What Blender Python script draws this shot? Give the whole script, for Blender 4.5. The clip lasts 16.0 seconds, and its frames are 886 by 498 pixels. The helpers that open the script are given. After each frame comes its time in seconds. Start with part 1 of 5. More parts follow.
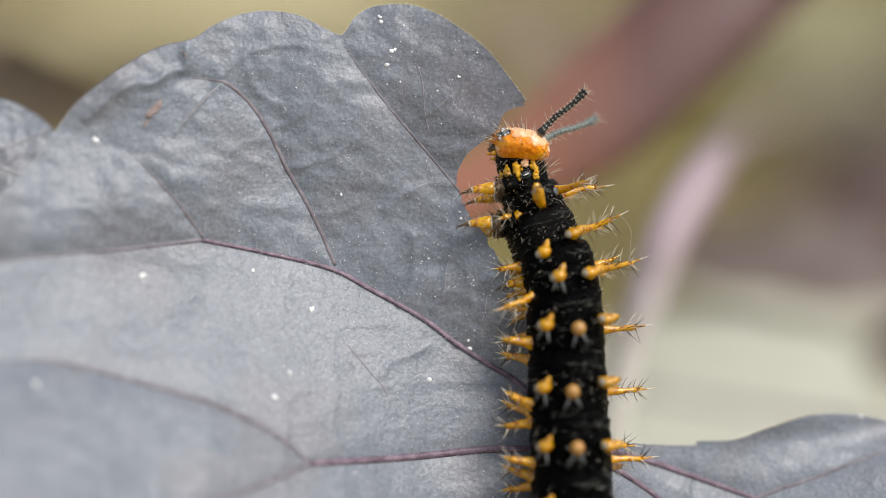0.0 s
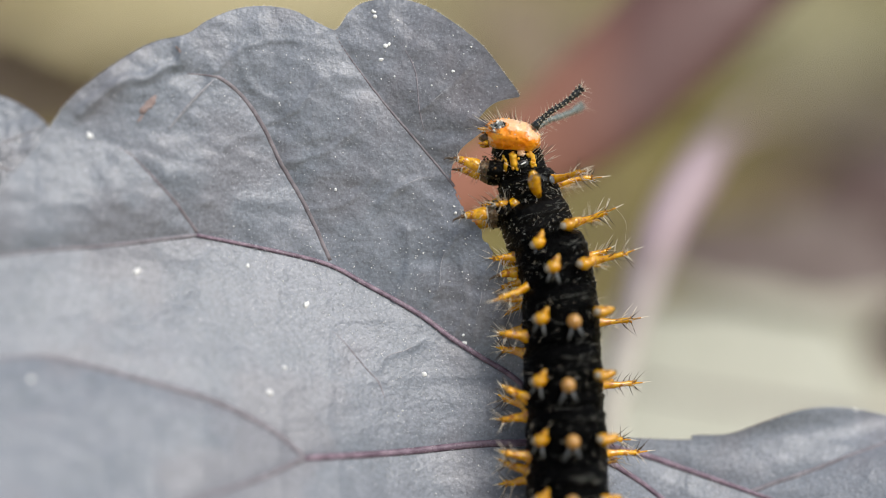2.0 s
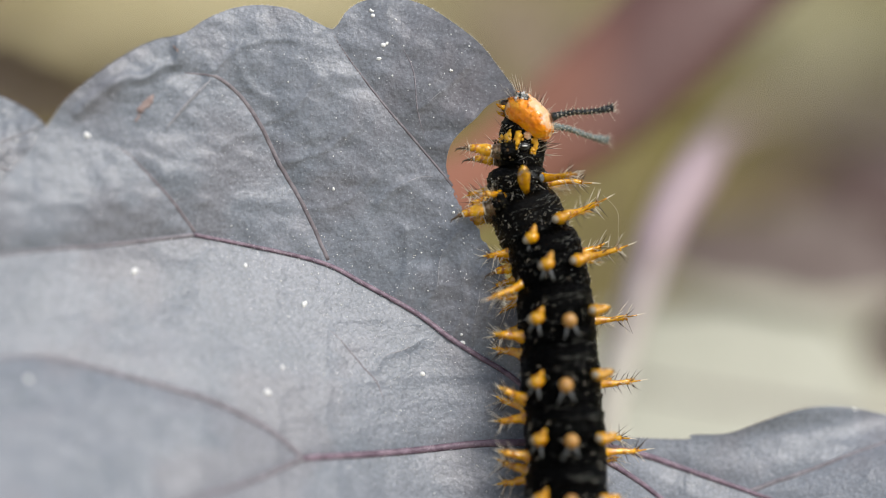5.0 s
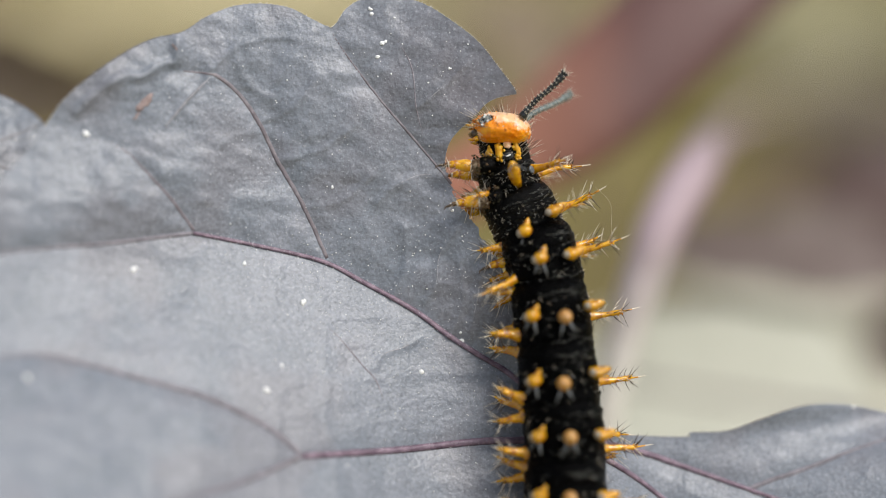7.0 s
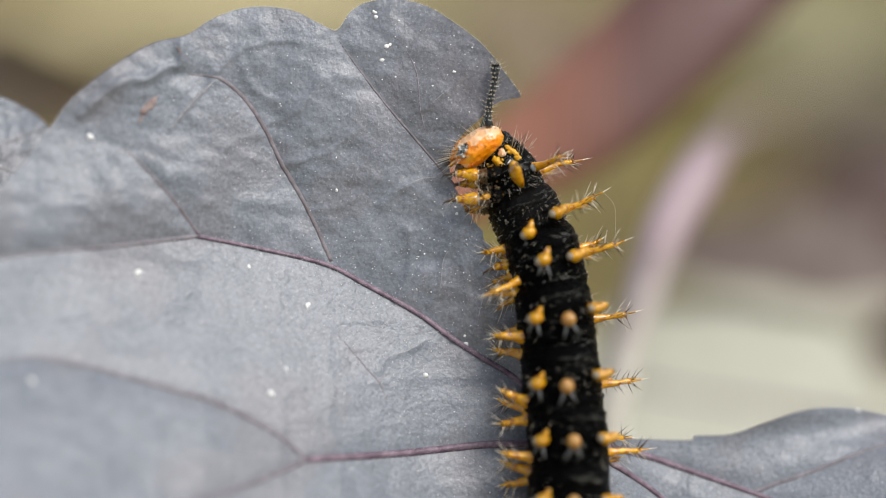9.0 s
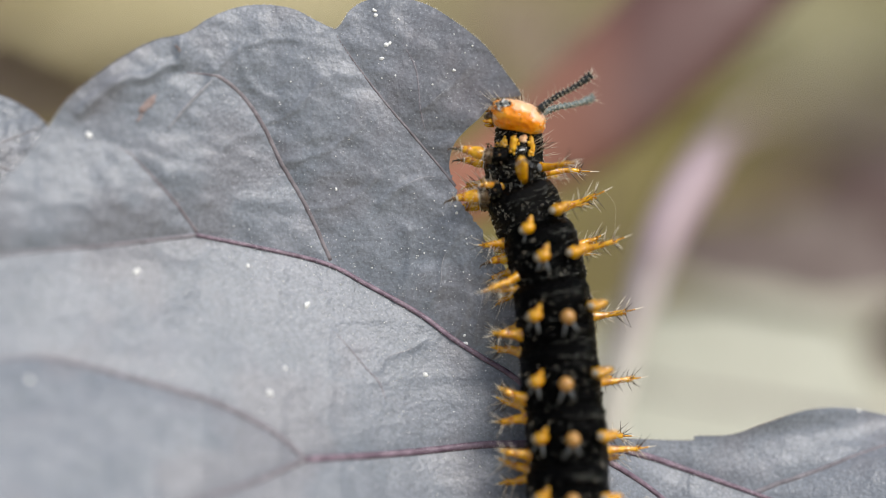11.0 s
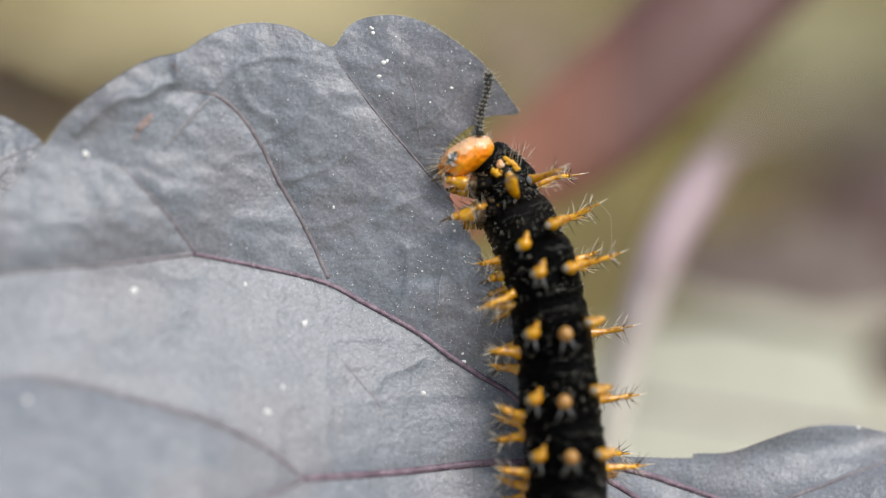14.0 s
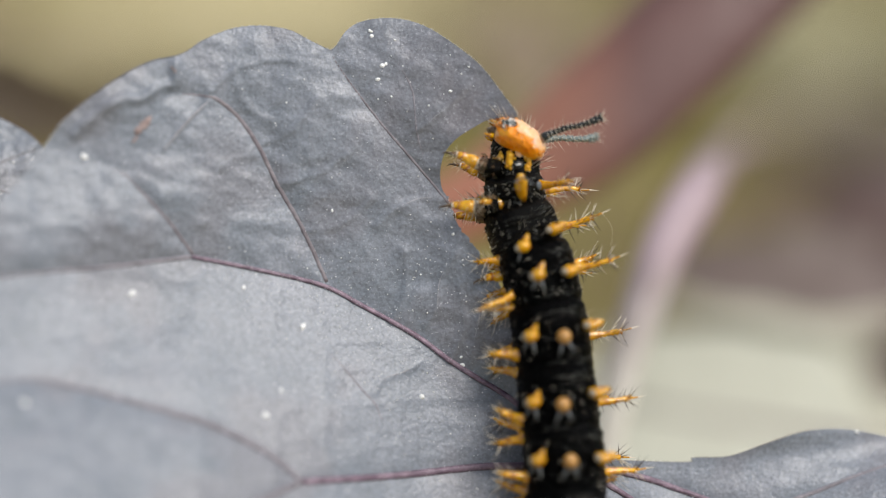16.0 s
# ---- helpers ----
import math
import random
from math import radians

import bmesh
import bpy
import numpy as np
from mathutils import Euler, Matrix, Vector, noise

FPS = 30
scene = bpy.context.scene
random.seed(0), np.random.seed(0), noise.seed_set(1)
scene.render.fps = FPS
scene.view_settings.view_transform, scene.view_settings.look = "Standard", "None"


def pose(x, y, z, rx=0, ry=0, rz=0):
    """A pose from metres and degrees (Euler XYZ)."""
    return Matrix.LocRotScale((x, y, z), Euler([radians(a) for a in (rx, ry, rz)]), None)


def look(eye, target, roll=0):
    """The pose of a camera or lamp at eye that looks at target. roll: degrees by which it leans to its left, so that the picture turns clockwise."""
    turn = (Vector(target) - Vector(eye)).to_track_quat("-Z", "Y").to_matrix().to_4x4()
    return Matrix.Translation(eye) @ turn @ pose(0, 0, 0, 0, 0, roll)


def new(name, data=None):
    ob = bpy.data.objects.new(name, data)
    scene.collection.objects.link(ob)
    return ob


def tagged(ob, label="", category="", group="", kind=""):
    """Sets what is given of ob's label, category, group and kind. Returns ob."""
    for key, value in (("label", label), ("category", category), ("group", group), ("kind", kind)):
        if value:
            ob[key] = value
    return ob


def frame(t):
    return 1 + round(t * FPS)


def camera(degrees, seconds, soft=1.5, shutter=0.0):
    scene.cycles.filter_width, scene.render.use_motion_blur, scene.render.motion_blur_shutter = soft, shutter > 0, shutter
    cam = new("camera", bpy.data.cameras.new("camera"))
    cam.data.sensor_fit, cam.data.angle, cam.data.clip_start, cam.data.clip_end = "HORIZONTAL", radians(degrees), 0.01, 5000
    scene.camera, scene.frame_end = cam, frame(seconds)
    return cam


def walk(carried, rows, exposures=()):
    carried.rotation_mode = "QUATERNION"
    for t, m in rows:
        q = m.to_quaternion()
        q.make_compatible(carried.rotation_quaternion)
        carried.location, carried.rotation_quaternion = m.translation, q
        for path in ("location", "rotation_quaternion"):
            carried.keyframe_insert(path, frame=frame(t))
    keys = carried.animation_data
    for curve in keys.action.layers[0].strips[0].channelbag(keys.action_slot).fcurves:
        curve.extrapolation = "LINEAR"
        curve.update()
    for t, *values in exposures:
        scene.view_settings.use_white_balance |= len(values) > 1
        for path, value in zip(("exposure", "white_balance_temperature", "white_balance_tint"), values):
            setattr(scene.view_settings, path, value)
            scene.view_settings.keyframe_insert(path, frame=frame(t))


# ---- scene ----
# Lengths on the plant are written in millimetres in the plant's frame: x right, y up, z to the viewer.
cam = camera(20, 16.0, 0.8)
RIG = pose(0, 0, 0.2, 70, 0, 0)
PATH = [
    (0.0, RIG @ pose(-0.000113, 0.000115, 0.17773, 0.0865, 0.0849, 0.099)),
    (0.5, RIG @ pose(-0.000092, 0.000067, 0.17767, 0.0501, 0.0693, 0.061)),
    (1.0, RIG @ pose(-0.000041, -0.000056, 0.17773, -0.0419, 0.0308, 0.049)),
    (1.5, RIG @ pose(-0.000079, -0.000138, 0.17767, -0.1035, 0.0594, -0.004)),
    (2.0, RIG @ pose(-0.000000, 0.000000, 0.17771, 0.0000, 0.0000, -0.059)),
    (2.5, RIG @ pose(0.000008, -0.000015, 0.17759, -0.0112, -0.0061, -0.058)),
    (3.0, RIG @ pose(0.000025, 0.000010, 0.17759, 0.0076, -0.0185, -0.054)),
    (3.5, RIG @ pose(0.000025, -0.000006, 0.17749, -0.0046, -0.0186, -0.067)),
    (4.0, RIG @ pose(0.000031, 0.000029, 0.17747, 0.0217, -0.0234, -0.062)),
    (6.3, RIG @ pose(0.000053, -0.000073, 0.17731, -0.0549, -0.0400, -0.169)),
    (6.5, RIG @ pose(0.000090, -0.000037, 0.17741, -0.0282, -0.0673, -0.148)),
    (7.0, RIG @ pose(0.000063, -0.000054, 0.17752, -0.0408, -0.0474, -0.166)),
    (7.5, RIG @ pose(0.000012, -0.000094, 0.17761, -0.0709, -0.0087, -0.173)),
    (8.0, RIG @ pose(0.000052, -0.000014, 0.17763, -0.0104, -0.0391, -0.139)),
    (8.5, RIG @ pose(0.000005, -0.000010, 0.17752, -0.0075, -0.0035, -0.126)),
    (9.0, RIG @ pose(-0.000027, 0.000015, 0.17746, 0.0116, 0.0205, -0.137)),
    (9.2, RIG @ pose(-0.000051, -0.000038, 0.17731, -0.0289, 0.0384, -0.103)),
    (11.5, RIG @ pose(-0.000021, 0.000025, 0.17667, 0.0187, 0.0157, -0.072)),
    (12.0, RIG @ pose(-0.000037, 0.000050, 0.17653, 0.0378, 0.0275, -0.133)),
    (12.5, RIG @ pose(-0.000013, 0.000053, 0.17661, 0.0399, 0.0098, -0.149)),
    (13.0, RIG @ pose(-0.000019, 0.000096, 0.17644, 0.0723, 0.0142, -0.192)),
    (13.5, RIG @ pose(0.000046, 0.000223, 0.17648, 0.1676, -0.0344, -0.219)),
    (14.0, RIG @ pose(0.000022, 0.000380, 0.17640, 0.2859, -0.0163, -0.221)),
    (14.5, RIG @ pose(0.000010, 0.000419, 0.17653, 0.3150, -0.0075, -0.180)),
    (15.0, RIG @ pose(0.000001, 0.000463, 0.17633, 0.3484, -0.0011, -0.170)),
    (15.5, RIG @ pose(0.000027, 0.000523, 0.17635, 0.3930, -0.0206, -0.163)),
    (16.0, RIG @ pose(0.000052, 0.000450, 0.17626, 0.3383, -0.0393, -0.141)),
]
walk(cam, PATH)
cam.data.dof.use_dof = True
cam.data.dof.focus_distance = 0.1762
cam.data.dof.aperture_fstop = 7.6

# ---- light ----
SUN_UP, SUN_TURN = 56, 124
world = bpy.data.worlds.new("sky")
world.use_nodes = True
scene.world = world
sky = world.node_tree.nodes.new("ShaderNodeTexSky")
sky.sky_type, sky.sun_disc = "NISHITA", False
sky.dust_density, sky.air_density = 2.0, 1.0
sky.sun_elevation, sky.sun_rotation = radians(SUN_UP), radians(SUN_TURN)
haze = world.node_tree.nodes.new("ShaderNodeHueSaturation")
haze.inputs["Saturation"].default_value = 0.5
world.node_tree.links.new(sky.outputs[0], haze.inputs["Color"])
world.node_tree.links.new(haze.outputs[0], world.node_tree.nodes["Background"].inputs[0])
world.node_tree.nodes["Background"].inputs[1].default_value = 0.15
sun = new("sun", bpy.data.lights.new("sun", "SUN"))
sun.data.energy, sun.data.angle, sun.data.color = 2.55, radians(24), (1.0, 0.965, 0.92)
a, e = radians(SUN_TURN), radians(SUN_UP)
sun.matrix_basis = look((0, 0, 3), Vector((0, 0, 3)) - Vector((math.sin(a) * math.cos(e), math.cos(a) * math.cos(e), math.sin(e))))
scene.view_settings.exposure = 0.03


# ---- materials ----
def material(name, dark, light, scale, rough=0.5, bump=0.0, bump_scale=None, spots=None, spot_scale=1.0, spot_cut=0.62,
             sss=0.0, sheen=0.0, vary=0.0, coat=0.0, spec=0.5, grain=0.0, coat_rough=0.08):
    """Two colours mixed by noise, optional spots of a third colour, fine relief (bump in metres)."""
    m = bpy.data.materials.new(name)
    m.use_nodes = True
    n, l = m.node_tree.nodes, m.node_tree.links
    b = n["Principled BSDF"]
    co = n.new("ShaderNodeTexCoord")
    big = n.new("ShaderNodeTexNoise")
    big.inputs["Scale"].default_value, big.inputs["Detail"].default_value = scale, 7.0
    big.inputs["Roughness"].default_value = 0.62
    l.new(co.outputs["Object"], big.inputs["Vector"])
    ramp = n.new("ShaderNodeValToRGB")
    ramp.color_ramp.elements[0].position, ramp.color_ramp.elements[1].position = 0.33, 0.68
    ramp.color_ramp.elements[0].color, ramp.color_ramp.elements[1].color = (*dark, 1), (*light, 1)
    l.new(big.outputs["Fac"], ramp.inputs[0])
    colour = ramp.outputs[0]
    if spots:
        sp = n.new("ShaderNodeTexNoise")
        sp.inputs["Scale"].default_value, sp.inputs["Detail"].default_value = spot_scale, 4.0
        l.new(co.outputs["Object"], sp.inputs["Vector"])
        cut = n.new("ShaderNodeMapRange")
        cut.inputs["From Min"].default_value, cut.inputs["From Max"].default_value = spot_cut - 0.04, spot_cut + 0.06
        l.new(sp.outputs["Fac"], cut.inputs["Value"])
        mix = n.new("ShaderNodeMix")
        mix.data_type = "RGBA"
        l.new(cut.outputs[0], mix.inputs["Factor"])
        l.new(colour, mix.inputs["A"])
        mix.inputs["B"].default_value = (*spots, 1)
        colour = mix.outputs["Result"]
    if vary:
        info = n.new("ShaderNodeObjectInfo")
        hsv = n.new("ShaderNodeHueSaturation")
        rng = n.new("ShaderNodeMapRange")
        rng.inputs["To Min"].default_value, rng.inputs["To Max"].default_value = 1 - vary, 1 + vary
        l.new(info.outputs["Random"], rng.inputs["Value"])
        l.new(rng.outputs[0], hsv.inputs["Value"])
        l.new(colour, hsv.inputs["Color"])
        colour = hsv.outputs[0]
    l.new(colour, b.inputs["Base Color"])
    fine = n.new("ShaderNodeTexNoise")
    fine.inputs["Scale"].default_value, fine.inputs["Detail"].default_value = bump_scale or scale * 6, 5.0
    l.new(co.outputs["Object"], fine.inputs["Vector"])
    rr = n.new("ShaderNodeMapRange")
    rr.inputs["To Min"].default_value, rr.inputs["To Max"].default_value = max(rough - 0.12, 0.05), min(rough + 0.12, 1)
    l.new(fine.outputs["Fac"], rr.inputs["Value"])
    l.new(rr.outputs[0], b.inputs["Roughness"])
    if grain:
        gv, gr = n.new("ShaderNodeHueSaturation"), n.new("ShaderNodeMapRange")
        gn = n.new("ShaderNodeTexNoise")
        gn.inputs["Scale"].default_value, gn.inputs["Detail"].default_value = (bump_scale or scale * 6) * 0.45, 6.0
        gn.inputs["Roughness"].default_value = 0.7
        l.new(co.outputs["Object"], gn.inputs["Vector"])
        gr.inputs["From Min"].default_value, gr.inputs["From Max"].default_value = 0.3, 0.7
        gr.inputs["To Min"].default_value, gr.inputs["To Max"].default_value = 1 - grain, 1 + grain
        l.new(gn.outputs["Fac"], gr.inputs["Value"])
        l.new(gr.outputs[0], gv.inputs["Value"])
        l.new(colour, gv.inputs["Color"])
        l.new(gv.outputs[0], b.inputs["Base Color"])
    if bump:
        bp = n.new("ShaderNodeBump")
        bp.inputs["Distance"].default_value, bp.inputs["Strength"].default_value = bump, 1.0
        l.new(fine.outputs["Fac"], bp.inputs["Height"])
        l.new(bp.outputs[0], b.inputs["Normal"])
    b.inputs["Specular IOR Level"].default_value = spec
    if sss:
        b.inputs["Subsurface Weight"].default_value = sss
        b.inputs["Subsurface Radius"].default_value = (1.0, 0.45, 0.15)
        b.inputs["Subsurface Scale"].default_value = 0.0012
    if sheen:
        b.inputs["Sheen Weight"].default_value, b.inputs["Sheen Roughness"].default_value = sheen, 0.4
    b.inputs["Coat Weight"].default_value, b.inputs["Coat Roughness"].default_value = coat, coat_rough
    return m


def leaf_material():
    """Grey bloom over purple: cool and warm patches, browner towards the upper lobe, fine grain and shallow wrinkles."""
    m = material("leaf_purple_grey", (0.178, 0.200, 0.230), (0.252, 0.268, 0.302), 240, 0.40, 0.00007, 3000, (0.206, 0.212, 0.236), 120, 0.56, sheen=0.35, grain=0.12)
    n, l = m.node_tree.nodes, m.node_tree.links
    b = n["Principled BSDF"]
    colour = b.inputs["Base Color"].links[0].from_socket
    co = n.new("ShaderNodeTexCoord")
    far = n.new("ShaderNodeVectorMath")
    far.operation = "DISTANCE"
    far.inputs[1].default_value = (0.003, 0.0125, 0.0)
    l.new(co.outputs["Object"], far.inputs[0])
    blot = n.new("ShaderNodeTexNoise")
    blot.inputs["Scale"].default_value, blot.inputs["Detail"].default_value = 210, 5.0
    l.new(co.outputs["Object"], blot.inputs["Vector"])
    wave = n.new("ShaderNodeMath")
    wave.operation = "MULTIPLY_ADD"
    wave.inputs[1].default_value = 0.016
    l.new(blot.outputs["Fac"], wave.inputs[0])
    l.new(far.outputs["Value"], wave.inputs[2])
    cut = n.new("ShaderNodeMapRange")
    cut.inputs["From Min"].default_value, cut.inputs["From Max"].default_value = 0.021, 0.008
    cut.inputs["To Max"].default_value = 0.85
    l.new(wave.outputs[0], cut.inputs["Value"])
    mix = n.new("ShaderNodeMix")
    mix.data_type, mix.blend_type = "RGBA", "MULTIPLY"
    mix.inputs["B"].default_value = (0.87, 0.775, 0.74, 1)
    l.new(cut.outputs[0], mix.inputs["Factor"])
    l.new(colour, mix.inputs["A"])
    colour = mix.outputs["Result"]
    # fine mottling and pale specks of bloom
    for scale, detail, lo, hi, kind, tint in ((4200, 3.0, 0.36, 0.64, "MULTIPLY", (0.74, 0.74, 0.74, 1)), (5200, 1.0, 0.63, 0.76, "MIX", (0.42, 0.43, 0.45, 1))):
        fine = n.new("ShaderNodeTexNoise")
        fine.inputs["Scale"].default_value, fine.inputs["Detail"].default_value = scale, detail
        l.new(co.outputs["Object"], fine.inputs["Vector"])
        cut = n.new("ShaderNodeMapRange")
        cut.inputs["From Min"].default_value, cut.inputs["From Max"].default_value = lo, hi
        cut.inputs["To Max"].default_value = 0.5 if kind == "MIX" else 1.0
        l.new(fine.outputs["Fac"], cut.inputs["Value"])
        mix = n.new("ShaderNodeMix")
        mix.data_type, mix.blend_type = "RGBA", kind
        mix.inputs["B"].default_value = tint
        l.new(cut.outputs[0], mix.inputs["Factor"])
        l.new(colour, mix.inputs["A"])
        colour = mix.outputs["Result"]
    l.new(colour, b.inputs["Base Color"])
    return m


LEAF = leaf_material()
LEAF_EDGE = material("leaf_cut_edge", (0.20, 0.16, 0.13), (0.34, 0.27, 0.20), 900, 0.6)
VEIN = material("vein_purple", (0.128, 0.080, 0.112), (0.26, 0.188, 0.228), 900, 0.42, 0.00010, 4000, grain=0.25)
VEIN_FINE = material("vein_fine", (0.20, 0.19, 0.20), (0.27, 0.255, 0.265), 900, 0.5, 0.00005, 4000)
VEIN_MAUVE = material("vein_mauve", (0.155, 0.140, 0.156), (0.225, 0.205, 0.222), 900, 0.5, 0.00008, 4000, grain=0.2)
VEIN_PALE = material("vein_pale", (0.22, 0.22, 0.235), (0.32, 0.315, 0.33), 900, 0.5, 0.00008, 4000, grain=0.25)
VEIN_SIDE = material("vein_side", (0.122, 0.100, 0.110), (0.205, 0.180, 0.190), 900, 0.5, 0.00006, 4000, grain=0.2)
SCAR = material("leaf_scar", (0.20, 0.135, 0.118), (0.33, 0.255, 0.235), 1500, 0.7, 0.0001, 5000)
DUST_AND_GLINT = material("dust", (0.75, 0.75, 0.72), (0.9, 0.9, 0.88), 2000, 0.7)
SKIN = material("caterpillar_skin", (0.0002, 0.0002, 0.0002), (0.0008, 0.0009, 0.0008), 1400, 0.28, 0.00016, 5200, (0.006, 0.0065, 0.0055), 2400, 0.70, spec=0.03)
SKIN_ROUGH = material("caterpillar_skin_rough", (0.0003, 0.0003, 0.0002), (0.0018, 0.0016, 0.0011), 2000, 0.22, 0.0002, 4600, (0.022, 0.019, 0.012), 3600, 0.70, spec=0.07)
ORANGE = material("spine_orange", (0.53, 0.205, 0.0), (0.82, 0.45, 0.002), 1700, 0.22, 0.00005, 6000, (0.36, 0.115, 0.0), 2300, 0.56, sss=0.1, vary=0.14, coat=0.8, coat_rough=0.05)
BRISTLE_AND_GLINT = material("bristle_and_glint", (0.55, 0.46, 0.32), (0.82, 0.76, 0.64), 3000, 0.4)
DARK_BRISTLE = material("bristle_dark", (0.03, 0.02, 0.012), (0.09, 0.06, 0.035), 3000, 0.35)
HEAD_ORANGE = material("head_orange", (0.88, 0.21, 0.0), (0.99, 0.37, 0.003), 1100, 0.30, 0.00020, 2200, (0.97, 0.44, 0.01), 900, 0.60, sss=0.08, coat=0.6, spec=0.4)
HEAD_PALE = material("head_pale", (0.90, 0.46, 0.19), (0.94, 0.62, 0.38), 1400, 0.36, 0.00018, 2600, (0.92, 0.68, 0.54), 1800, 0.60, sss=0.1, coat=0.2)
YELLOW = material("collar_yellow", (0.62, 0.26, 0.003), (0.88, 0.46, 0.012), 2500, 0.35, 0.00006, 5000, sss=0.2, vary=0.15)
HORN = material("horn_black", (0.005, 0.006, 0.006), (0.040, 0.045, 0.044), 4500, 0.22, 0.00006, 6000)
# the black horn again, with the light on it put into the colour
HORN_LIT_GREY = material("horn_lit_grey", (0.07, 0.09, 0.085), (0.24, 0.28, 0.26), 4500, 0.35, 0.00006, 6000)
KNOB = material("knob_tan_orange", (0.38, 0.185, 0.035), (0.54, 0.30, 0.10), 1500, 0.22, 0.00004, 4000, sss=0.15, vary=0.12)
TIP_PALE = material("spine_tip_pale", (0.20, 0.17, 0.12), (0.38, 0.33, 0.25), 2500, 0.3)
PRONG = material("prong_grey", (0.055, 0.058, 0.058), (0.14, 0.145, 0.142), 3000, 0.4)
# pale tone that paints the light caught by wrinkles of the black skin
WRINKLE_GLINT = material("wrinkle_glint", (0.02, 0.02, 0.018), (0.36, 0.36, 0.32), 2600, 0.2)
GRAIN = material("skin_grain", (0.003, 0.003, 0.002), (0.085, 0.072, 0.036), 1500, 0.25, spec=0.3)
LEG_BROWN = material("leg_brown", (0.03, 0.018, 0.008), (0.16, 0.085, 0.03), 2600, 0.28, 0.00006, 5000, (0.30, 0.22, 0.13), 3000, 0.62, sss=0.2, coat=0.4)
EYE_GREY = material("eye_grey", (0.10, 0.12, 0.12), (0.30, 0.33, 0.32), 5000, 0.3, 0.00005, 6000)
GREY = material("grey_plate", (0.05, 0.055, 0.06), (0.16, 0.18, 0.19), 2500, 0.3, 0.00004, 5000)


def stem_material(name, dark, light, rough, axis, start, end, tint):
    """A stem whose colour is multiplied by a tint from one height or side to the other."""
    m = material(name, dark, light, 60, rough, 0.0003, 300)
    n, l = m.node_tree.nodes, m.node_tree.links
    colour = n["Principled BSDF"].inputs["Base Color"].links[0].from_socket
    co, axes, cut, mix = n.new("ShaderNodeTexCoord"), n.new("ShaderNodeSeparateXYZ"), n.new("ShaderNodeMapRange"), n.new("ShaderNodeMix")
    l.new(co.outputs["Object"], axes.inputs[0])
    l.new(axes.outputs[axis], cut.inputs["Value"])
    cut.inputs["From Min"].default_value, cut.inputs["From Max"].default_value = start, end
    mix.data_type, mix.blend_type = "RGBA", "MULTIPLY"
    mix.inputs["B"].default_value = (*tint, 1)
    l.new(cut.outputs[0], mix.inputs["Factor"])
    l.new(colour, mix.inputs["A"])
    l.new(mix.outputs["Result"], n["Principled BSDF"].inputs["Base Color"])
    return m


# dark purple-brown above, paler and pinker below; pink above, paler straw towards the base
STEM_RED = stem_material("stem_red_brown", (0.108, 0.052, 0.046), (0.146, 0.076, 0.066), 0.5, "X", 0.0175, 0.005, (3.2, 2.75, 1.95))
# overexposure at the base is painted in as a pale tint
STEM_PINK = stem_material("stem_pink", (0.33, 0.245, 0.262), (0.42, 0.325, 0.345), 0.6, "Y", 0.001, -0.011, (1.75, 2.2, 1.85))
STEM_PLANT = material("stem_purple", (0.09, 0.045, 0.06), (0.16, 0.09, 0.10), 200, 0.5, 0.0002, 900)
GROUND = material("ground_moss", (0.175, 0.140, 0.046), (0.280, 0.226, 0.080), 14, 0.9, 0.004, 60, (0.165, 0.108, 0.056), 7, 0.58)
DRY_BROWN = material("dry_leaf_brown", (0.085, 0.05, 0.034), (0.14, 0.088, 0.062), 30, 0.7, 0.0006, 200, vary=0.2)
DRY_DARK = material("dry_leaf_dark", (0.045, 0.028, 0.022), (0.085, 0.052, 0.042), 30, 0.7, 0.0006, 200)
DRY_TAN = material("dry_leaf_tan", (0.27, 0.245, 0.125), (0.35, 0.31, 0.17), 30, 0.7, 0.0006, 200, vary=0.2)
DRY_STRAW = material("dry_leaf_straw", (0.45, 0.38, 0.20), (0.56, 0.48, 0.27), 30, 0.7, 0.0006, 200)
STONE = material("pale_stone", (0.43, 0.41, 0.30), (0.545, 0.525, 0.40), 25, 0.8, 0.001, 120)
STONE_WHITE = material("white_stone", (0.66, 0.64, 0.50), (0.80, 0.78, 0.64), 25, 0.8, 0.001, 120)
WEED_BROWN = material("weed_leaf_brown", (0.072, 0.043, 0.035), (0.118, 0.072, 0.058), 160, 0.6, 0.0002, 900)
WEED_TAUPE = material("weed_leaf_taupe", (0.118, 0.087, 0.071), (0.164, 0.124, 0.104), 160, 0.6, 0.0002, 900)
WEED_CREAM = material("weed_leaf_cream", (0.40, 0.40, 0.32), (0.48, 0.48, 0.39), 120, 0.6, 0.0002, 900)
WEED_TAN = material("weed_leaf_tan", (0.145, 0.105, 0.056), (0.200, 0.148, 0.084), 160, 0.6, 0.0002, 900)
WEED_OLIVE = material("weed_leaf_olive", (0.150, 0.118, 0.080), (0.205, 0.165, 0.112), 160, 0.6, 0.0002, 900)
MOSS = material("moss_olive", (0.150, 0.125, 0.026), (0.25, 0.215, 0.056), 40, 0.9, 0.001, 300)


# ---- building helpers ----
MM = 0.001


def mesh_of(name, verts, faces, mats, index=None, smooth=True):
    me = bpy.data.meshes.new(name)
    me.from_pydata([tuple(v) for v in verts], [], [tuple(f) for f in faces])
    for m in mats:
        me.materials.append(m)
    if index is not None:
        me.polygons.foreach_set("material_index", index)
    if smooth:
        me.polygons.foreach_set("use_smooth", [True] * len(me.polygons))
    me.update()
    return me


def part(name, me, parent=None, m=None, label=""):
    ob = new(name, me)
    if parent:
        ob.parent = parent
    if m is not None:
        ob.matrix_basis = m
    return tagged(ob, label)


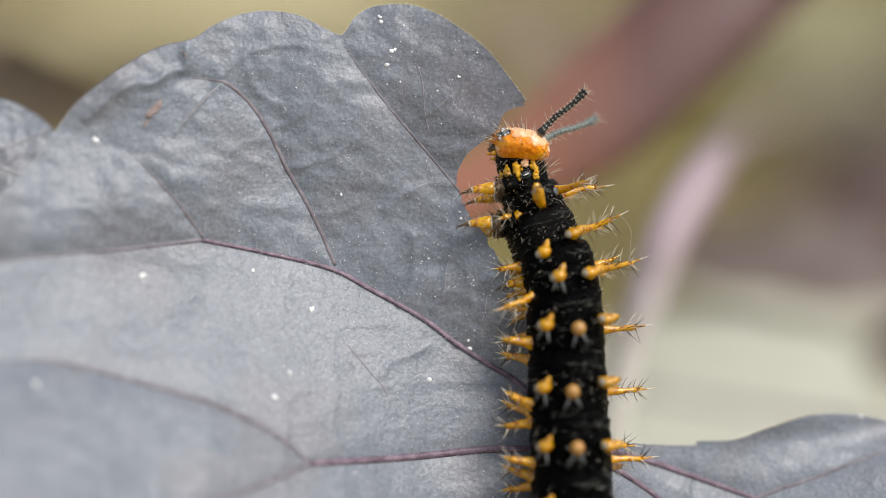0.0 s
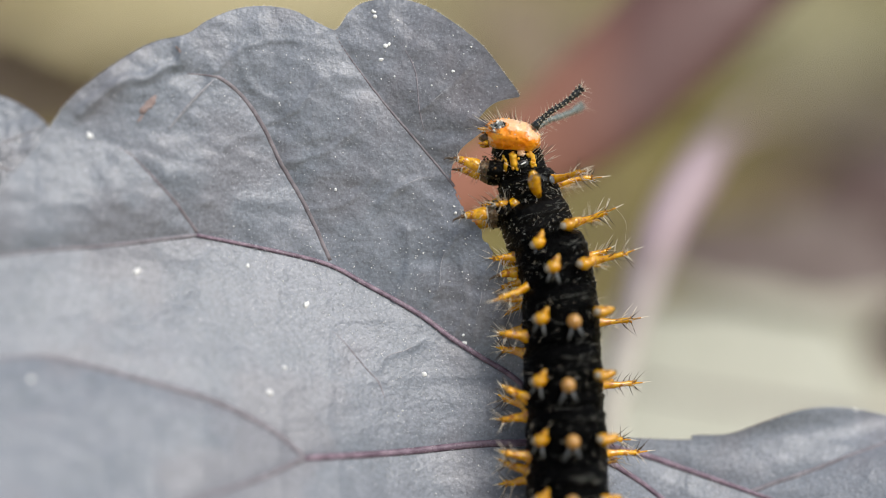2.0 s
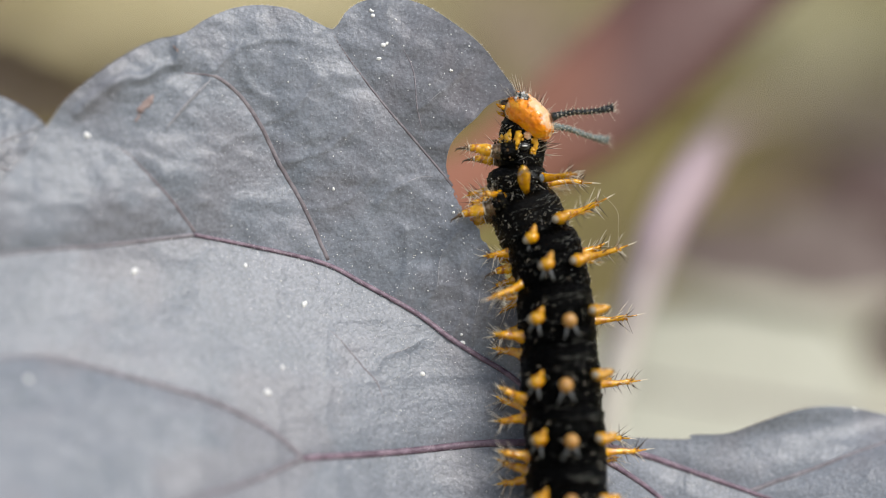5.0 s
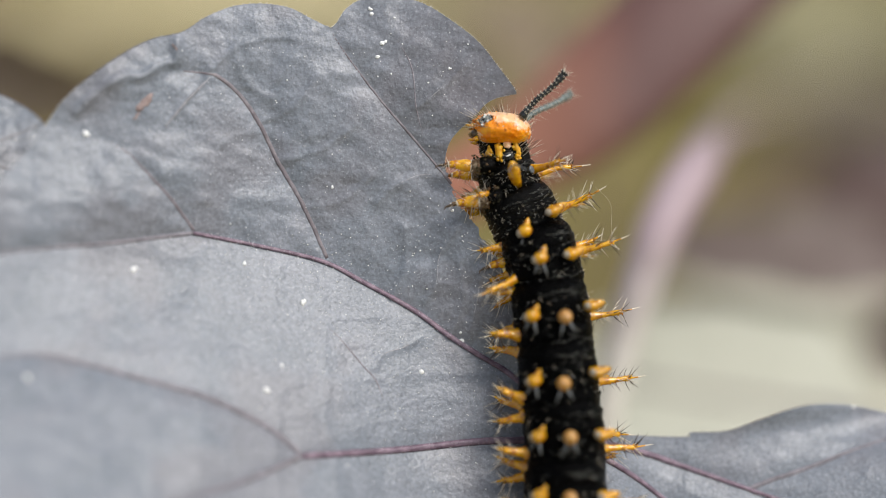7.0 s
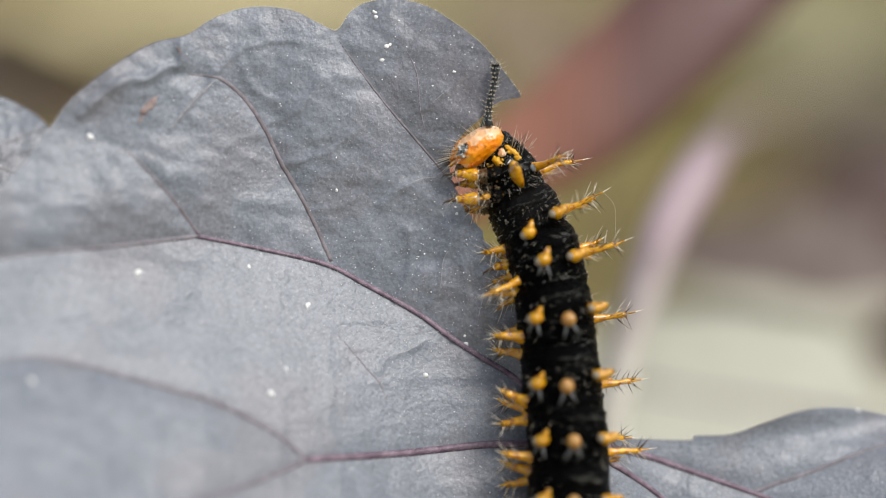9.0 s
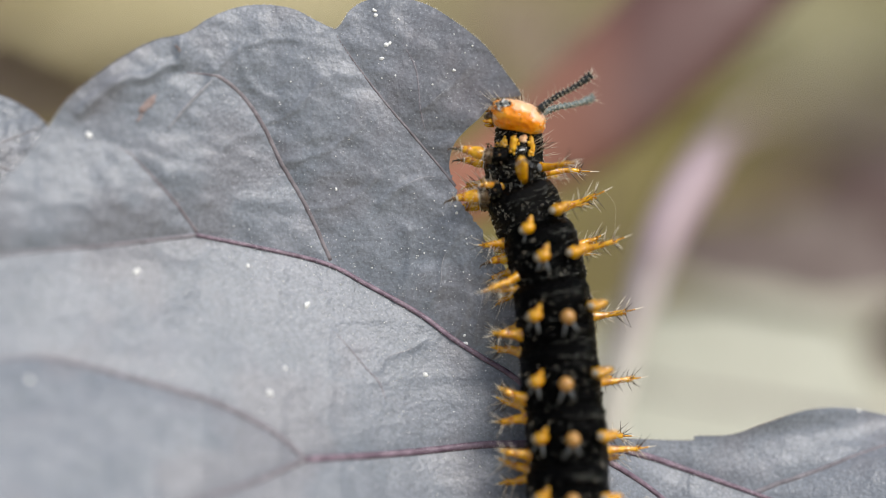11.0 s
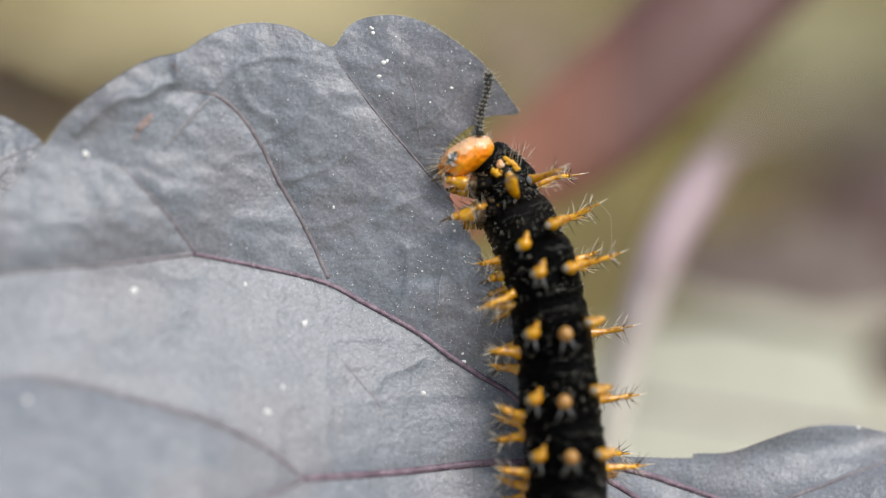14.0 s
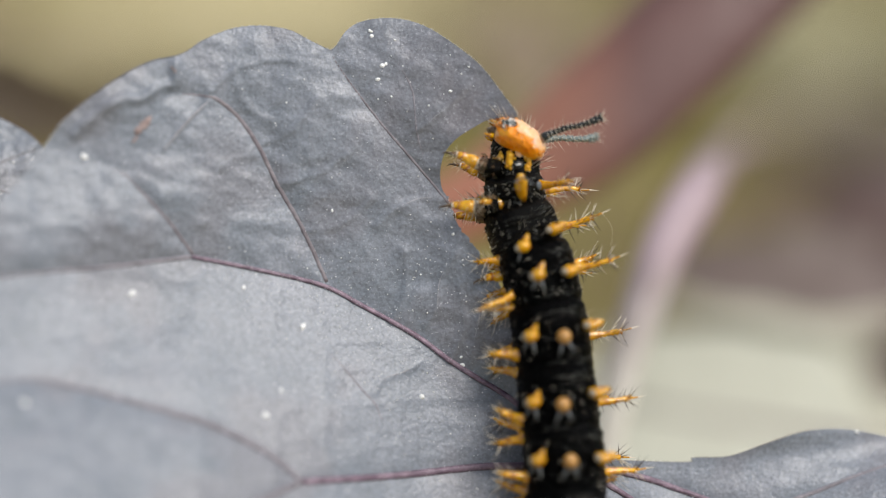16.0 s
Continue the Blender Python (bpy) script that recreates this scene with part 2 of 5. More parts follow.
class Soup:
    """Gathers tubes, cones and beads, in millimetres, into one mesh."""

    def __init__(self):
        self.v, self.f, self.i = [], [], []

    def tube(self, pts, radii, sides=6, mat=0, flat=1.0, normal=None):
        pts = [Vector(p) for p in pts]
        base = len(self.v)
        up = Vector(normal) if normal else Vector((0.31, 0.22, 0.93))
        for k, p in enumerate(pts):
            d = (pts[min(k + 1, len(pts) - 1)] - pts[max(k - 1, 0)]).normalized()
            s = d.cross(up)
            s = s.normalized() if s.length > 1e-6 else Vector((1, 0, 0))
            u = s.cross(d)
            for q in range(sides):
                w = 2 * math.pi * q / sides
                self.v.append((p + (s * math.cos(w) + u * math.sin(w) * flat) * radii[k]) * MM)
        for k in range(len(pts) - 1):
            for q in range(sides):
                r = (q + 1) % sides
                self.f.append((base + k * sides + q, base + k * sides + r, base + (k + 1) * sides + r, base + (k + 1) * sides + q))
                self.i.append(mat)
        self.f.append(tuple(base + q for q in reversed(range(sides))))
        self.f.append(tuple(base + (len(pts) - 1) * sides + q for q in range(sides)))
        self.i += [mat, mat]

    def hair(self, root, tip, r, mat=0, sag=0.0):
        root, tip = Vector(root), Vector(tip)
        mid = (root + tip) / 2 + Vector((0, -sag, 0))
        self.tube([root, mid, tip], [r, r * 0.7, r * 0.12], 4, mat)

    def bead(self, c, r, mat=0, n=8, squash=(1, 1, 1)):
        c = Vector(c)
        base = len(self.v)
        rings = n // 2
        for k in range(rings + 1):
            th = math.pi * (k + 0.02) / (rings + 0.04)
            for q in range(n):
                ph = 2 * math.pi * q / n
                self.v.append(Vector((c.x + r * squash[0] * math.sin(th) * math.cos(ph), c.y + r * squash[1] * math.sin(th) * math.sin(ph), c.z + r * squash[2] * math.cos(th))) * MM)
        for k in range(rings):
            for q in range(n):
                s = (q + 1) % n
                self.f.append((base + k * n + q, base + (k + 1) * n + q, base + (k + 1) * n + s, base + k * n + s))
                self.i.append(mat)

    def mesh(self, name, *mats):
        return mesh_of(name, self.v, self.f, mats, self.i)


def lattice(x, y, size, seed):
    """Smooth noise in -1..1 on arrays."""
    tab = np.random.RandomState(seed).rand(64, 64) * 2 - 1
    u, v = np.asarray(x) / size + 100.3, np.asarray(y) / size + 100.7
    i, j = np.floor(u).astype(int), np.floor(v).astype(int)
    fu, fv = u - i, v - j
    fu, fv = fu * fu * (3 - 2 * fu), fv * fv * (3 - 2 * fv)
    g = lambda p, q: tab[p % 64, q % 64]
    return (g(i, j) * (1 - fu) + g(i + 1, j) * fu) * (1 - fv) + (g(i, j + 1) * (1 - fu) + g(i + 1, j + 1) * fu) * fv


def spline(points, steps, closed=False):
    """Catmull-Rom curve through points."""
    p = np.array(points, float)
    n = len(p)
    out = []
    for k in range(n if closed else n - 1):
        a, b, c, d = (p[(k - 1) % n], p[k], p[(k + 1) % n], p[(k + 2) % n]) if closed else (p[max(k - 1, 0)], p[k], p[k + 1], p[min(k + 2, n - 1)])
        for s in range(steps):
            t = s / steps
            out.append(0.5 * (2 * b + (c - a) * t + (2 * a - 5 * b + 4 * c - d) * t * t + (3 * b - a - 3 * c + d) * t ** 3))
    if not closed:
        out.append(p[-1])
    return np.array(out)


def inside(x, y, poly):
    hit = np.zeros(x.shape, bool)
    q = np.roll(poly, -1, axis=0)
    for (ax, ay), (bx, by) in zip(poly, q):
        if ay != by:
            c = (ay > y) != (by > y)
            hit ^= c & (x < (bx - ax) * (y - ay) / (by - ay) + ax)
    return hit


def near(x, y, line):
    """Distance from each (x, y) to a polyline, and the nearest point."""
    best, bx, by = np.full(x.shape, 1e9), np.zeros(x.shape), np.zeros(x.shape)
    for a, b in zip(line[:-1], line[1:]):
        d = b - a
        t = np.clip(((x - a[0]) * d[0] + (y - a[1]) * d[1]) / max(d @ d, 1e-12), 0, 1)
        px, py = a[0] + t * d[0], a[1] + t * d[1]
        r = np.hypot(x - px, y - py)
        m = r < best
        best, bx, by = np.where(m, r, best), np.where(m, px, bx), np.where(m, py, by)
    return best, bx, by


# ---- ground and distance ----
def ground_sheet():
    n = 90
    g = np.sign(np.linspace(-1, 1, n)) * np.abs(np.linspace(-1, 1, n)) ** 3.2
    xs, ys = np.meshgrid(g * 60.0, g * 60.0 + 0.5)
    zs = 0.006 * lattice(xs, ys, 0.11, 5) + 0.05 * lattice(xs, ys, 2.3, 6) * np.clip(np.hypot(xs, ys) / 6, 0, 1)
    zs -= 0.006
    v = np.stack([xs.ravel(), ys.ravel(), zs.ravel()], 1)
    f = [(j * n + i, j * n + i + 1, (j + 1) * n + i + 1, (j + 1) * n + i) for j in range(n - 1) for i in range(n - 1)]
    return tagged(new("ground", mesh_of("ground", v, f, [GROUND])), "olive mossy soil ground with brown patches", "ground", kind="structure")


ground_sheet()


def fallen_leaf(x, y, length, width, turn, mat, label, curl=0.25, seed=0):
    """A dry leaf lying on the ground: pointed oval, curled, with a raised midrib."""
    nu, nv = 22, 9
    v, f = [], []
    rnd = random.Random(seed)
    for side in (0, 1):
        for i in range(nu):
            u = i / (nu - 1)
            w = width * (math.sin(math.pi * u ** 0.8) ** 0.75 + 0.015)
            for j in range(nv):
                t = j / (nv - 1) * 2 - 1
                wob = 1 + 0.08 * math.sin(9 * u + 3 * t + seed)
                z = 0.006 + curl * w * t * t * 0.5 + 0.10 * length * (u - 0.5) ** 2 * curl + 0.002 * math.sin(14 * u + seed)
                v.append((length * (u - 0.5), w * 0.5 * t * wob, z - 0.0008 * side + 0.0012 * math.exp(-(t * 8) ** 2)))
    s = nu * nv
    for i in range(nu - 1):
        for j in range(nv - 1):
            a = i * nv + j
            f.append((a, a + nv, a + nv + 1, a + 1))
            f.append((s + a, s + a + 1, s + a + nv + 1, s + a + nv))
    rim = [j for j in range(nv)] + [i * nv + nv - 1 for i in range(1, nu)] + [(nu - 1) * nv + j for j in range(nv - 2, -1, -1)] + [i * nv for i in range(nu - 2, 0, -1)]
    for a, b in zip(rim, rim[1:] + rim[:1]):
        f.append((a, b, s + b, s + a))
    ob = new("fallen_leaf", mesh_of("fallen_leaf", v, f, [mat]))
    ob.matrix_basis = pose(x, y, -0.003, 0, 0, turn)
    part("stalk", stalk_mesh(length, mat), ob)
    return tagged(ob, label, "leaf", "fallen leaves on the ground")


def stalk_mesh(length, mat):
    s = Soup()
    k = length * 1000
    s.tube([(k * 0.48, 0, 8), (k * 0.56, k * 0.02, 6), (k * 0.64, k * 0.03, 5)], [1.1, 0.9, 0.8], 6)
    return s.mesh("stalk", mat)


def flat_stone(x, y, a, b, h, turn, label, seed=3, mat=STONE):
    v, f = [], []
    nr, ns = 8, 36
    for k in range(nr + 1):
        th = math.pi / 2 * k / nr
        for q in range(ns):
            ph = 2 * math.pi * q / ns
            r = math.sin(th) ** 0.6 * (1 + 0.10 * math.sin(3 * ph + seed) + 0.05 * math.sin(7 * ph))
            v.append((a * r * math.cos(ph), b * r * math.sin(ph), h * math.cos(th) ** 0.8 if k < nr else -0.012))
    for k in range(nr):
        for q in range(ns):
            s = (q + 1) % ns
            f.append((k * ns + q, (k + 1) * ns + q, (k + 1) * ns + s, k * ns + s))
    ob = new("flat_stone", mesh_of("flat_stone", v, f, [mat]))
    ob.matrix_basis = pose(x, y, -0.004, 0, 0, turn)
    return tagged(ob, label, "stone")


flat_stone(0.098, 0.440, 0.060, 0.056, 0.016, 8, "pale cream flat stone lying on mossy ground")
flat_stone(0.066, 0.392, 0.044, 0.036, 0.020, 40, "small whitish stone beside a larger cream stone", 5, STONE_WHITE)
fallen_leaf(0.165, 0.610, 0.115, 0.080, 20, DRY_DARK, "dark brown dry leaf lying on the ground", 0.3, 1)
fallen_leaf(0.112, 0.548, 0.115, 0.055, 5, DRY_BROWN, "grey-brown dry leaf lying beside pale stone", 0.2, 2)
fallen_leaf(0.152, 0.732, 0.080, 0.100, 35, DRY_TAN, "tan dry leaf lying on olive moss", 0.2, 3)
fallen_leaf(0.172, 0.830, 0.110, 0.140, 60, DRY_TAN, "pale tan dry leaf lying on olive moss", 0.2, 6)
fallen_leaf(0.150, 0.474, 0.125, 0.070, 80, DRY_BROWN, "mauve-brown dry leaf lying beside pale stones", 0.2, 8)
fallen_leaf(-0.165, 0.730, 0.120, 0.150, 60, DRY_BROWN, "dark brown dry leaf lying on olive moss", 0.25, 4)
fallen_leaf(-0.060, 0.800, 0.260, 0.170, 8, DRY_STRAW, "yellowish tan dry leaf lying on olive moss", 0.2, 7)
fallen_leaf(0.050, 0.790, 0.060, 0.120, 80, DRY_BROWN, "brown dry leaf lying on olive moss", 0.25, 5)


def moss_patch():
    """Low cushions of olive moss, too many to count."""
    s = Soup()
    rnd = random.Random(8)
    for k in range(420):
        x, y = rnd.uniform(-260, 300), rnd.uniform(280, 1000)
        if 20 < x < 190 and 320 < y < 520:
            continue
        r = rnd.uniform(5, 14)
        s.bead((x, y, rnd.uniform(-4, 1)), r, 0, 8, (1, 1, 0.55))
    return tagged(new("moss", s.mesh("moss", MOSS)), "olive green moss cushions on the ground", "moss", kind="stuff")


moss_patch()


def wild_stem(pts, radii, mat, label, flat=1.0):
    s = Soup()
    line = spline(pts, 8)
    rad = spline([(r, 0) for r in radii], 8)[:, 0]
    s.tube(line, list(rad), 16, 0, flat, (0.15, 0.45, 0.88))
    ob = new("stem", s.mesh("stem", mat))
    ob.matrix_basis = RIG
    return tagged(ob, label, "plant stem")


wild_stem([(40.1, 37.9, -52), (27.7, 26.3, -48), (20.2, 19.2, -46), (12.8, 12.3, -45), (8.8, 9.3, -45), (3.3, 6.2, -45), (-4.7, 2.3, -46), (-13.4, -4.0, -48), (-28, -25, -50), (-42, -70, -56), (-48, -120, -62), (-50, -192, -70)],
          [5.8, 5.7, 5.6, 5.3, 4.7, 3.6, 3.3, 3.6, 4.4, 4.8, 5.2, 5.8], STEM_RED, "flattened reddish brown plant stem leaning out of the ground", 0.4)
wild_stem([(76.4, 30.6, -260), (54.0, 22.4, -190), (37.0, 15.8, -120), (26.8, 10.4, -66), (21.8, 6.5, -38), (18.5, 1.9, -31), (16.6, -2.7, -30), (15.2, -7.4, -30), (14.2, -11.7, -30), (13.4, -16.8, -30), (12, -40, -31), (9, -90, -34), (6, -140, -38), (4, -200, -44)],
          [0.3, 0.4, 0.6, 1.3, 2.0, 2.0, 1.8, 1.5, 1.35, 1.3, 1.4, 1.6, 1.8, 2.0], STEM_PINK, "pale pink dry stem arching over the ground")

# ---- the plant: leaves, veins, stalks ----
OUTLINE = [(-33.8, 2.0), (-31.4, 4.4), (-29.0, 7.0), (-27.6, 9.0), (-26.2, 10.8), (-23.4, 13.0), (-20.6, 14.6), (-18.2, 15.2), (-16.6, 16.2), (-14.6, 17.0), (-12.6, 17.2), (-10.6, 16.9), (-9.2, 16.2), (-8.0, 15.6), (-7.6, 15.5), (-7.2, 15.9), (-6.6, 16.8), (-5.4, 17.5), (-3.3, 17.7), (-1.2, 17.2), (0.8, 16.0), (2.8, 14.4), (4.3, 12.5), (5.4, 10.95), (5.0, 10.7), (3.5, 10.6), (2.3, 10.0), (1.1, 9.2), (0.3, 8.2), (-0.0, 7.0), (0.1, 5.8), (0.6, 4.9), (1.1, 3.6), (1.8, 2.3), (2.6, 1.5), (3.0, 0.5), (3.7, -0.4), (4.9, -2.8), (5.8, -5.2), (6.4, -8.0), (7.1, -10.4), (8.6, -12.2), (11.0, -13.2), (13.8, -13.4), (17.4, -13.5), (17.7, -13.2), (20.2, -13.1), (22.6, -12.3)]
OUTLINE += [(25.4, -11.4), (27.8, -11.2), (30.2, -11.5), (33.0, -12.4), (36.2, -14.8), (37.4, -18.4), (35.8, -24.4), (30.6, -29.6), (22.6, -32.8), (14.6, -34.4), (4.6, -35.2), (-5.4, -35.6), (-15.4, -33.6), (-25.4, -28.4), (-33.8, -20.4), (-37.4, -11.2), (-36.6, -3.2)]
V1 = [(-37.0, -1.2), (-31.4, -0.4), (-27.4, 0.0), (-23.4, 0.3), (-17.4, 1.0), (-13.4, 0.2), (-9.4, -0.7), (-7.4, -1.4), (-5.8, -2.3), (-3.4, -3.6), (-1.4, -4.8), (0.6, -6.3), (2.6, -7.6), (5.0, -9.1), (8.2, -12.0), (9.0, -13.4)]
V4 = [(-23.4, -19.2), (-17.4, -17.6), (-13.4, -16.4), (-9.8, -14.8), (-3.4, -14.4), (2.6, -13.8), (5.8, -13.7), (9.0, -13.4)]
V10 = [(9.0, -13.4), (11.8, -14.0), (14.6, -14.7), (16.6, -15.4), (18.6, -16.1), (20.6, -16.8), (23.4, -17.8), (27.8, -19.2), (32.6, -20.8)]
V12 = [(9.0, -13.6), (12.6, -15.6), (15.4, -17.6), (19.0, -20.8), (22.2, -25.6)]
VD = [(9.0, -13.6), (7.0, -18.4), (4.6, -24.4), (2.2, -30.4)]
V2 = [(-8.0, -0.8), (-9.6, 2.8), (-11.4, 6.0), (-12.8, 8.8), (-14.2, 10.8), (-15.6, 12.0), (-16.6, 12.3), (-19.0, 12.5)]
V5 = [(-9.8, -14.8), (-12.2, -12.8), (-16.2, -10.8), (-20.2, -9.6), (-25.4, -8.2), (-29.0, -7.6), (-33.8, -8.0)]
V3 = [(-17.4, 1.2), (-19.0, 3.4), (-20.6, 5.2), (-22.2, 6.8), (-23.8, 7.6)]
V11 = [(21.8, -17.2), (22.6, -16.9), (23.6, -16.5), (24.6, -16.2), (26.6, -15.5), (28.6, -14.7), (30.6, -14.0), (34.2, -12.8)]
V6 = [(-7.7, 15.3), (-6.6, 13.6), (-4.2, 10.4), (-1.8, 7.6), (0.2, 5.2), (0.8, 4.4)]
V7 = [(-3.4, 15.2), (-2.0, 12.8), (-1.6, 9.6), (-0.8, 6.8)]
V8 = [(-8.4, -5.4), (-7.2, -6.4), (-5.5, -8.4), (-4.6, -9.4), (-4.1, -10.6), (-3.2, -12.0)]
V9 = [(0.4, 4.9), (-1.0, 5.1), (-2.1, 4.8), (-3.4, 4.1), (-4.3, 3.2)]
V13 = [(-16.2, 12.0), (-17.8, 10.4), (-19.4, 8.5)]
V14 = [(1.2, 1.2), (0.0, -0.6), (-0.3, -2.7), (-1.0, -3.8)]
V15 = [(-1.4, -6.4), (-2.0, -6.8), (-2.8, -7.2), (-3.8, -7.5), (-4.4, -8.0), (-4.6, -8.6)]
V3B = [(-3.8, -7.5), (-2.6, -7.4), (-1.8, -8.1), (-1.2, -8.8)]
V17 = [(-1.6, 9.8), (-0.6, 10.6), (0.6, 11.6), (1.8, 12.8)]
V16 = [(2.9, -1.6), (2.7, -3.4), (2.4, -4.8), (2.1, -6.4)]
GRAINS = [(-25.0, 8.0, 0.22), (-21.7, -1.6, 0.26), (-13.8, -1.2, 0.17), (-9.7, -3.9, 0.28), (1.5, -6.7, 0.15), (-1.3, -8.9, 0.17), (-12.3, -10.2, 0.26), (-29.2, -9.2, 0.2), (-11.2, -8.4, 0.15), (-4.9, 16.8, 0.15), (-4.8, 16.4, 0.17), (-3.2, 16.2, 0.09), (-4.0, 14.4, 0.15), (-3.8, 14.5, 0.13), (-4.4, 13.4, 0.15), (0.7, 12.6, 0.12), (-0.8, 11.6, 0.07), (-7.6, 4.2, 0.09), (-1.4, -0.3, 0.07), (29.2, -11.4, 0.18), (1.4, -6.1, 0.1), (0.8, 3.0, 0.11), (0.9, 2.5, 0.13), (-3.4, 12.2, 0.07), (2.0, 14.3, 0.06), (4.2, 13.8, 0.06)]
L2 = [(-43.4, 7.2), (-37.4, 10.4), (-33.4, 11.2), (-31.4, 10.9), (-29.8, 10.2), (-28.6, 9.4), (-27.6, 8.2), (-27.0, 6.0), (-29.0, 3.2), (-33.8, 0.4), (-40.2, 0.8)]


def fold_line(x):
    """Height of the leaf's fold: the upper side vein to the stalk, then the other lobe's rim."""
    return np.interp(x, [-40, -31, -17, -12, -8, -3, 1, 5, 9, 14, 40], [-1.4, -0.6, 1.0, 0.2, -1.2, -3.7, -6.5, -9.2, -12.8, -13.0, -11.0])


FINE_RIDGES = [spline(v, 6) for v in (
    V9, V13, V14, V15, V16, V17,
    [(-16.5, 12.2), (-14.5, 14), (-12, 14.8), (-10, 14.6)], [(-12.8, 8.8), (-10.5, 9.8), (-8.6, 12)],
    [(-11.4, 6), (-8.5, 6.8), (-6, 8.6)], [(-9.6, 2.8), (-7, 3.2), (-4.8, 5)], [(-3.4, -3.6), (-2.4, -1.2), (-2.6, 1.5)],
    [(0.6, -6.4), (1.6, -4), (1.4, -1)], [(-14.5, 14), (-13.5, 11.5), (-11.8, 10.5)])]
CREASE = spline([(-25.6, 9.6), (-24.3, 10.9), (-22.3, 12.1), (-21, 12.1), (-19.6, 12.9), (-18.6, 13.2), (-18.5, 14.6)], 8)
VEIN_LINES = [spline(v, 8) for v in (V1, V4, V10, V12, VD, V2, V5, V3, V11, V6)]


def leaf_z(x, y):
    """Relief of the leaf: fold, rolled rim, quilting between the veins, wrinkles."""
    x, y = np.asarray(x, float), np.asarray(y, float)
    d = fold_line(x) - y
    below = np.log1p(np.exp(np.clip(d / 1.2, -30, 30))) * 1.2
    above = np.log1p(np.exp(np.clip(-d / 1.2, -30, 30))) * 1.2
    below = np.where(below > 24, 24 + 0.3 * (below - 24), below)
    near_fold = np.minimum(below, 8)
    bowl = near_fold ** 2 + 14 * (below - near_fold)
    left = np.clip((-x - 4) / 20, 0, 1)
    z = (0.36 - 0.11 * np.exp(-((x - 1) / 5) ** 2) - 0.12 * left + 0.05 * np.clip((2 - x) / 12, 0, 1)) * below + (0.028 * left - 0.003) * bowl + 0.05 * above
    z = z + 0.0078 * np.clip(3 - x, 0, None) ** 2
    rise = np.clip(above / 10, 0, 1)
    z = z - 2.6 * np.clip((-x - 9) / 15, 0, 1.3) * rise * rise * (3 - 2 * rise)
    z = z - 0.02 * np.clip(y - 9.5, 0, None) ** 2
    lobe = np.clip((x - 9.5) / 7, 0, 1)
    z = z - 3.0 * lobe * lobe * (3 - 2 * lobe) - 0.11 * np.clip(x - 15, 0, None)
    z = z - 0.014 * np.clip(x - 16, 0, None) ** 2 * np.exp(-below / 2.0)
    z = z + 0.006 * np.clip(x - 14, 0, 20) ** 2 * np.clip(below / 3, 0, 1)
    z = z + 1.5 * (1 - np.exp(-above / 3.0)) * np.clip((-x - 12) / 8, 0, 1)
    edge = fold_line(x) + 0.9 - y
    z = z + 1.1 * np.exp(-(edge / 1.3) ** 2) * np.clip((x - 17) / 4, 0, 1)
    dist = np.full(x.shape, 1e9)
    for line in VEIN_LINES:
        dist = np.minimum(dist, near(x, y, line)[0])
    z = z + 0.42 * (1 - np.exp(-dist / 1.3))
    for line in FINE_RIDGES:
        z = z + 0.11 * np.exp(-(near(x, y, line)[0] / 0.22) ** 2)
    z = z + 0.34 * np.exp(-(near(x, y, CREASE)[0] / 0.38) ** 2)
    amp = 0.55 + 1.0 * np.clip(above / 4, 0, 1)
    z = z + amp * (0.11 * lattice(x, y, 3.6, 11) + 0.075 * lattice(x + 0.4 * y, 1.5 * y, 1.5, 12) + 0.022 * lattice(x + 0.5 * y, 1.8 * y, 0.7, 13))
    z = z + 0.006 * np.clip(x + 8, 0, 14) ** 2 * np.clip(above / 8, 0, 1)
    z = z - 0.6 * np.exp(-((x - 8) / 3.8) ** 2) * np.exp(-above / 3) * np.exp(-np.clip(-y - 16, 0, None) / 4)
    for size, seed, high in ((4.2, 31, 0.045), (2.3, 32, 0.02)):
        z = z + high * np.exp(-(lattice(x, y, size, seed) / 0.09) ** 2)
    return z


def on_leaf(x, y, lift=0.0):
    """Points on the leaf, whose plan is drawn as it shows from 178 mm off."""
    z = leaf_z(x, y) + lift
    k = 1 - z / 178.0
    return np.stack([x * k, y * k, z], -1)


